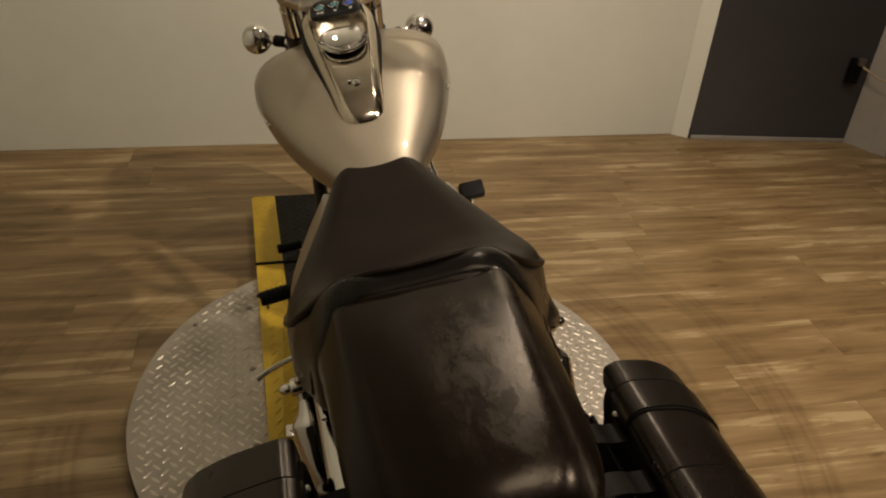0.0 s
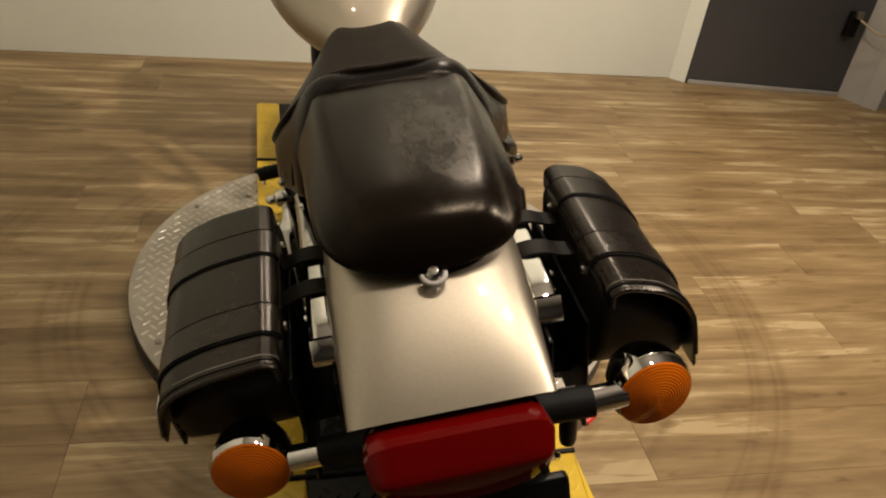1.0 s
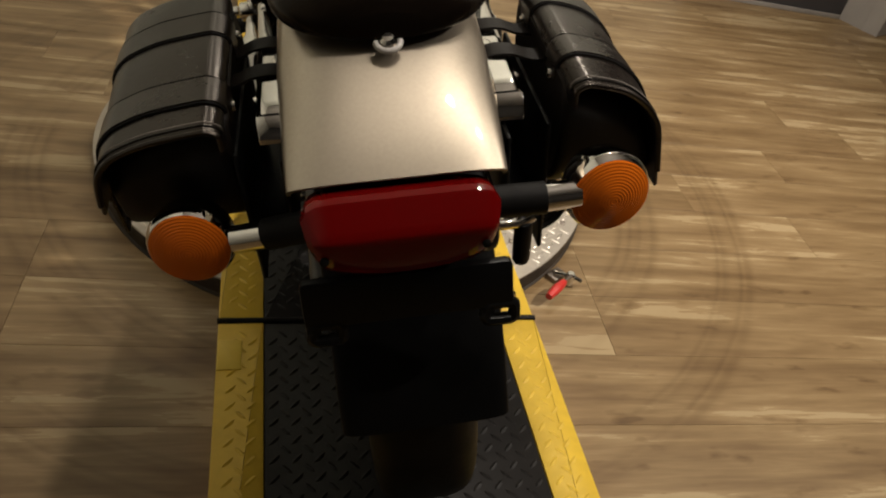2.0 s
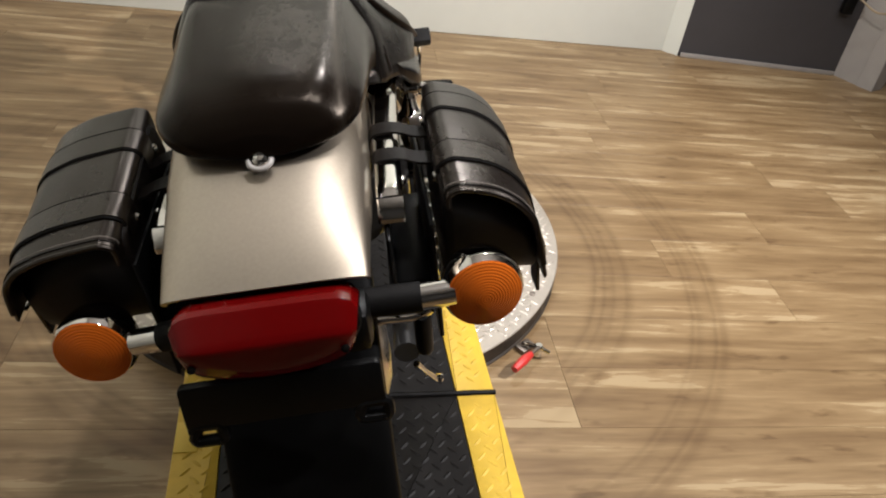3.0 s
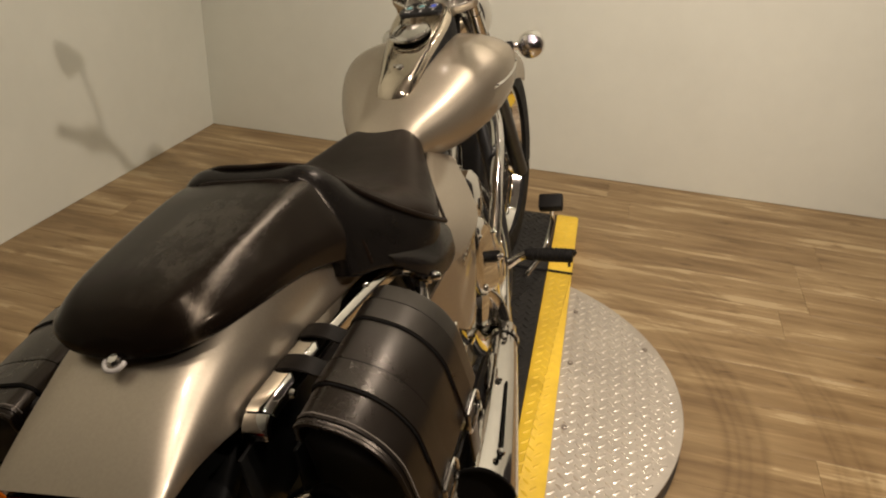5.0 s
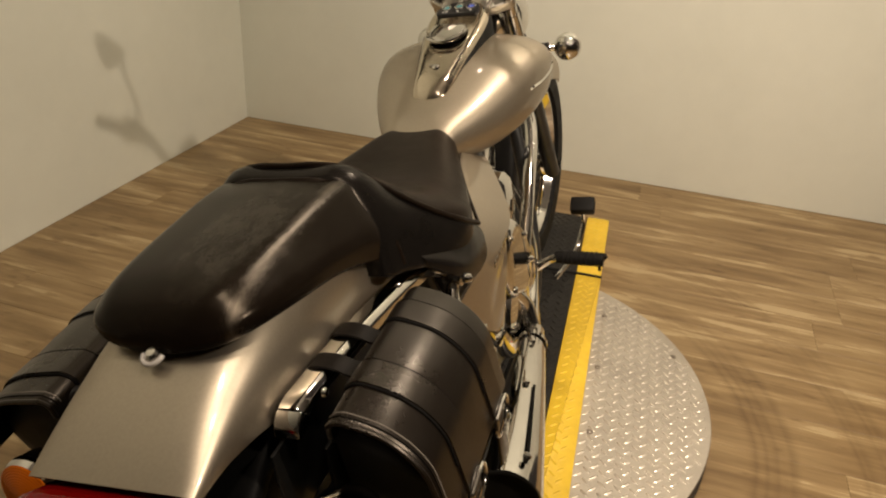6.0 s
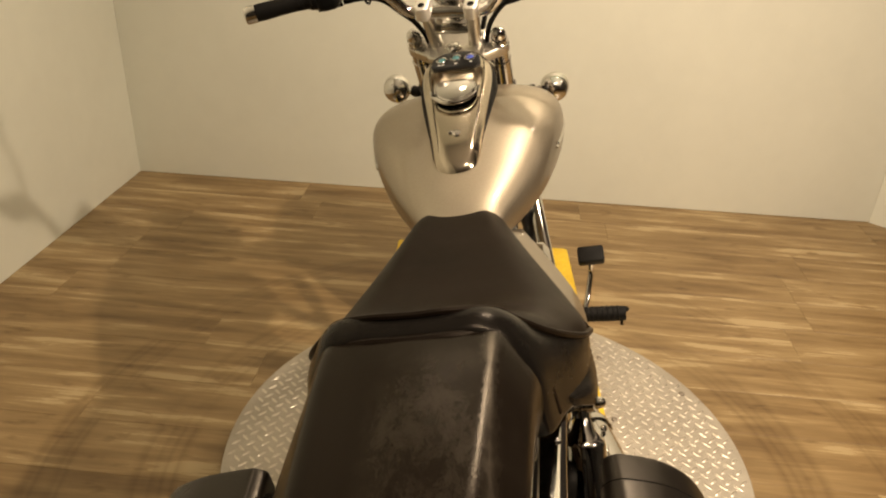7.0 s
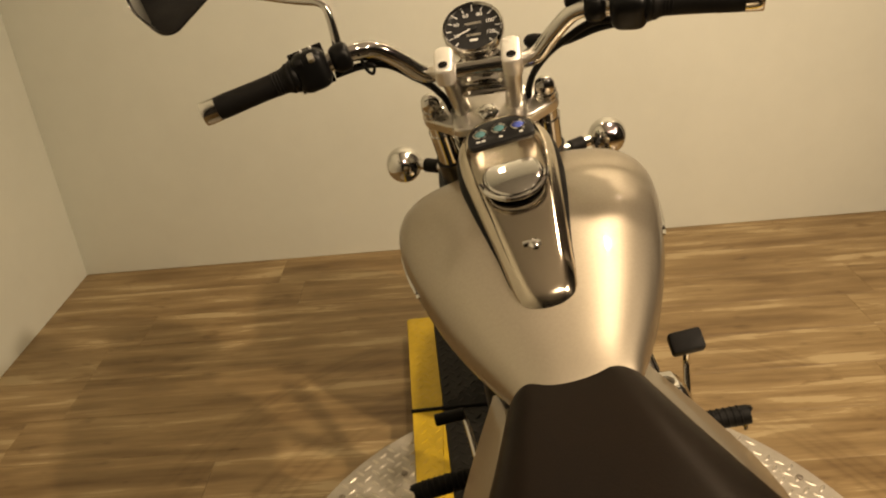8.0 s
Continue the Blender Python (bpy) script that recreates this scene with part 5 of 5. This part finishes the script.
# the right arm of the bar is bent a little further up and forward
RIGHT_BAR = [(x - 0.045 * max(0.0, x - 0.16), y + 0.085 * max(0.0, x - 0.11), z + 0.105 * max(0.0, x - 0.11)) for x, y, z in BAR]
bar = part("handlebar", tube([(-x, y, z) for x, y, z in BAR[:0:-1]] + RIGHT_BAR, 0.0125, 120, 16), CHROME, bike, "chrome pull-back handlebar", STEER)
for s in (-1, 1):
    base, tip = fork_point(0.0, s * 0.042, -0.012), Vector((s * 0.050, 1.216, 1.012))
    post = part("riser", tube([base, base.lerp(tip, 0.45), tip], [0.0145, 0.0135, 0.0145], 14, 20), SATIN, bike, "polished alloy handlebar riser", STEER)
    at = Matrix.Translation((s * 0.050, 1.214, 1.010)) @ Matrix.Rotation(radians(24), 4, "X")
    part("clamp", (lambda b: (b.transform(at), b)[1])(slab(rounded([(-0.0150, -0.029), (0.0150, -0.029), (0.0150, 0.032), (-0.0150, 0.032)], 0.0145, 5), -0.006, 0.022, 0.005, 3)), CLAMP, post, "alloy clamp, lamplight put into its pale colour")
    part("socket", lathe([(0, 0), (0.0072, 0), (0.0072, 0.0015), (0, 0.0015)], 14, at @ Matrix.Translation((0, -0.014, 0.0215))), SEAM, post)


def along(rows, t):
    return Vector(spline(rows, 201)[int(round(t * 200))])


def control(side):
    def at(d):
        """d metres in from the grip's end."""
        rows = RIGHT_BAR if side > 0 else BAR
        e, f = Vector(rows[-1]), Vector(rows[-3])
        p = e + (f - e).normalized() * d
        return Vector((side * p.x, p.y, p.z))

    grip = part("grip", tube([at(0.006), at(0.02), at(0.06), at(0.105), at(0.118), at(0.124)], [0.0165, 0.0172, 0.0165, 0.0172, 0.022, 0.020], 30, 22), RUBBER, bike, "black rubber hand grip", STEER)
    part("bar_end", tube([at(-0.014), at(-0.012), at(0.008)], [0.0155, 0.0175, 0.0175], 8, 20), CHROME, grip, "chrome bar end")
    for k in range(5):
        p = at(0.096 + k * 0.0045)
        part("rib", lathe([(0.0172, -0.001), (0.0183, 0), (0.0172, 0.001)], 20, towards(p, at(0.2))), RUBBER, grip)
    p = at(0.151)
    turn = Vector((1, 0, 0)).rotation_difference((at(0.2) - at(0.1)).normalized()).to_matrix().to_4x4()
    pod_at = Matrix.Translation(p + Vector((0, 0.002, 0.0))) @ turn
    pod = part("switch_housing", block((0.050, 0.056, 0.058), pod_at, 0.016, 4), PLASTIC, bike, "black plastic switch housing", STEER)
    part("seam", block((0.0508, 0.0025, 0.0590), pod_at @ Matrix.Translation((0, 0.006, 0)), 0.001), SEAM, pod)
    part("collar", tube([at(0.118), at(0.124), at(0.130)], [0.019, 0.0235, 0.022], 8, 20), PLASTIC, pod)
    tilt = pod_at @ Matrix.Rotation(radians(42), 4, "X") @ Matrix.Translation((0, 0, 0.0325))
    for x, y, sx, sy, mat in ((0.006, -0.006, 0.009, 0.012, SATIN), (-0.004, 0.010, 0.004, 0.004, PRINT), (0.010, 0.010, 0.004, 0.004, PRINT), (-0.012, -0.008, 0.010, 0.009, RUBBER)):
        part("switch", block((sx, sy, 0.010), tilt @ Matrix.Translation((x, y, -0.002)), 0.002), mat, pod)
    perch = part("lever_perch", tube([at(0.182), at(0.190), at(0.205), at(0.210)], [0.015, 0.020, 0.020, 0.014], 12, 16), PLASTIC, bike, "black lever perch", STEER)
    p = at(0.196)
    part("lever", tube([p + Vector((0, 0.025, -0.008)), p + Vector((side * 0.03, 0.042, -0.020)), p + Vector((side * 0.09, 0.042, -0.030)), p + Vector((side * 0.16, 0.030, -0.036)), p + Vector((side * 0.168, 0.028, -0.036))], [0.008, 0.0075, 0.0065, 0.006, 0.0085], 30, 10), CHROME, perch, "chrome hand lever")
    part("boot", tube([p + Vector((0, 0.02, 0)), p + Vector((-side * 0.012, 0.028, -0.004)), p + Vector((-side * 0.05, 0.03, -0.016))], [0.011, 0.010, 0.005], 14, 12), RUBBER, perch, "black rubber boot")
    if side < 0:
        hook = p + Vector((0.030, -0.008, -0.024))
        part("cable_clip", tube([hook + Vector((0, 0, 0.020)), hook + Vector((0.004, 0, 0.004)), hook + Vector((0.012, 0, -0.004)), hook + Vector((0.016, 0, 0.006)), hook + Vector((0.008, 0, 0.010))], 0.0025, 24, 8), PLASTIC, perch, "black wire clip")
    if side > 0:
        part("reservoir", block((0.055, 0.04, 0.028), Matrix.Translation(p + Vector((-0.012, 0.03, 0.012))), 0.006), PLASTIC, perch, "black brake fluid reservoir")
    # mirror on a chrome stalk
    foot = at(0.192) + Vector((0, 0.012, 0.018))
    mx = Vector((side * 0.417, 1.195, 1.178))
    stalk = part("mirror", tube([foot, foot + Vector((side * 0.002, 0.004, 0.035)), foot + Vector((side * 0.012, 0.010, 0.056)), foot + Vector((side * 0.06, 0.018, 0.068)), mx + Vector((-side * 0.03, 0.018, 0.010))], [0.0075, 0.006, 0.0055, 0.0055, 0.0055], 40, 12), CHROME, bike, "chrome mirror stalk", STEER)
    shape = rounded([(-0.070, 0.030), (0.060, 0.040), (0.066, 0.0), (0.034, -0.044), (0.012, -0.046), (-0.066, 0.004)], [0.020, 0.022, 0.03, 0.014, 0.014, 0.02], 6)
    at_m = Matrix.Translation(mx) @ Matrix.Rotation(radians(-20 * side), 4, "Z") @ Matrix.Rotation(radians(78), 4, "X") @ Matrix.Diagonal((side, 1, 1, 1))
    rings = [[(x * k, y * k, z) for x, y in shape] for z, k in ((0.0, 0.96), (0.002, 1.0), (-0.006, 1.0), (-0.016, 0.86), (-0.024, 0.55), (-0.027, 0.2))]
    part("mirror_shell", (lambda b: (b.transform(at_m), b)[1])(skin(rings)), CHROME, stalk, "chrome mirror shell")
    part("mirror_glass", (lambda b: (b.transform(at_m), b)[1])(slab([(x * 0.93, y * 0.93) for x, y in shape], 0.0008, 0.0022, 0.0004)), MIRROR, stalk, "mirror glass")


both(control)
for rows in ([(-0.205, 1.172, 1.040), (-0.165, 1.184, 1.044), (-0.13, 1.198, 1.036), (-0.10, 1.218, 1.008), (-0.075, 1.25, 0.975), (-0.06, 1.29, 0.92), (-0.05, 1.31, 0.80)],
             [(0.205, 1.172, 1.052), (0.165, 1.188, 1.050), (0.130, 1.205, 1.030), (0.100, 1.235, 1.004), (0.072, 1.275, 0.96), (0.06, 1.30, 0.90), (0.05, 1.31, 0.80)],
             [(0.215, 1.180, 1.046), (0.175, 1.196, 1.040), (0.135, 1.222, 1.024), (0.095, 1.255, 1.010), (0.070, 1.285, 1.000), (0.05, 1.33, 0.95)]):
    part("cable", tube(rows, 0.0055, 36, 8), RUBBER, bike, "black control cable", STEER)
part("cable_junction", tube([(0.118, 1.238, 1.020), (0.105, 1.248, 1.020), (0.080, 1.262, 1.022), (0.072, 1.268, 1.022)], [0.006, 0.011, 0.011, 0.006], 16, 12), RUBBER, bike, "black rubber cable joint", STEER)

# speedometer
face = Vector((-0.004, 1.268, 1.052))
dial_at = towards(face, face + Vector((0, -0.62, 0.80)))
gauge = part("speedometer", lathe([(0.0, -0.045), (0.03, -0.043), (0.041, -0.03), (0.045, -0.012), (0.0475, -0.004), (0.0475, 0.006), (0.0455, 0.010), (0.0425, 0.007), (0.0425, 0.0), (0.0, 0.0)], 48, dial_at), CHROME, bike, "round chrome speedometer with black dial", STEER)
part("dial", lathe([(0.0425, 0.0005), (0.0425, 0.0022), (0, 0.0022)], 40, dial_at), DIAL, gauge, "black dial with white figures")
for k in range(13):
    a = radians(225 - 22.5 * k)
    tick = block((0.0055 if k % 2 else 0.008, 0.0016, 0.0006), dial_at @ Matrix.Rotation(a, 4, "Z") @ Matrix.Translation((0.0375, 0, 0.0026)), 0)
    part("tick", tick, PRINT, gauge)


def writing(text, x, y, size):
    """Raised printed figures on the dial."""
    data = bpy.data.curves.new("figure", "FONT")
    data.body, data.size, data.align_x, data.align_y, data.extrude = text, size, "CENTER", "CENTER", 0.0002
    tmp = bpy.data.objects.new("figure", data)
    scene.collection.objects.link(tmp)
    bpy.context.view_layer.update()
    me = bpy.data.meshes.new_from_object(tmp.evaluated_get(bpy.context.evaluated_depsgraph_get()))
    bpy.data.objects.remove(tmp)
    bm = bmesh.new()
    bm.from_mesh(me)
    bm.transform(dial_at @ Matrix.Translation((x, y, 0.0026)))
    part("figure", bm, PRINT, gauge)


for k, text in enumerate(("20", "40", "60", "80", "100", "120")):
    a = radians(202 - 45 * k)
    writing(text, 0.028 * math.cos(a), 0.028 * math.sin(a), 0.0095)
for y, w in ((0.010, 0.026), (-0.012, 0.022), (-0.022, 0.012)):
    part("dial_bar", block((w, 0.004, 0.0006), dial_at @ Matrix.Translation((0, y, 0.0026)), 0), PRINT if y < -0.02 else SATIN, gauge)
part("needle", block((0.036, 0.0022, 0.0012), dial_at @ Matrix.Rotation(radians(205), 4, "Z") @ Matrix.Translation((0.014, 0, 0.0046)), 0.0004), WHITE, gauge, "white needle")
part("needle_hub", lathe([(0, 0.0026), (0.005, 0.0026), (0.005, 0.0056), (0, 0.006)], 16, dial_at), DIAL, gauge)
part("reset_knob", tube([face + Vector((-0.045, 0.0, -0.028)), face + Vector((-0.062, -0.004, -0.030))], 0.006, sides=12), PLASTIC, gauge)
# ---------------------------------------------------------------- floor planks
floor = part("floor", block((6.9, 7.9, 0.06), ROOM @ Matrix.Translation((3.22, -3.15, -0.0335)), 0.0), worn("plank_joint", (0.085, 0.055, 0.03), (0.05, 0.033, 0.018), 0.7, 0.05, 9))
tagged(floor, "wood-look vinyl plank floor with worn tyre rings", "floor", kind="structure")
WIDE, LONG = 0.182, 1.22


def plank_mesh(length):
    bm = block((length - 0.0007, WIDE - 0.0007, 0.003), None, 0.0004, 1)
    return finish("plank", bm, WOOD, 30)


PLANKS = {}
rng = random.Random(4)
for row in range(-3, 38):
    b = (row + 0.5) * WIDE
    if b > 6.85:
        continue
    a, first = -0.1, 0.3 + 0.1 * rng.randrange(10)
    while a < 6.45:
        length = min(first or LONG, 6.5 - a)
        first = 0
        if b > -0.1 or a > 3.3:
            ob = new("plank", PLANKS.setdefault(round(length, 2), None) or plank_mesh(length))
            PLANKS[round(length, 2)] = ob.data
            ob.parent = floor
            ob.matrix_basis = Matrix.Translation(place(a + length / 2, b, -0.0015)) @ Matrix.Rotation(TURN, 4, "Z")
        a += length
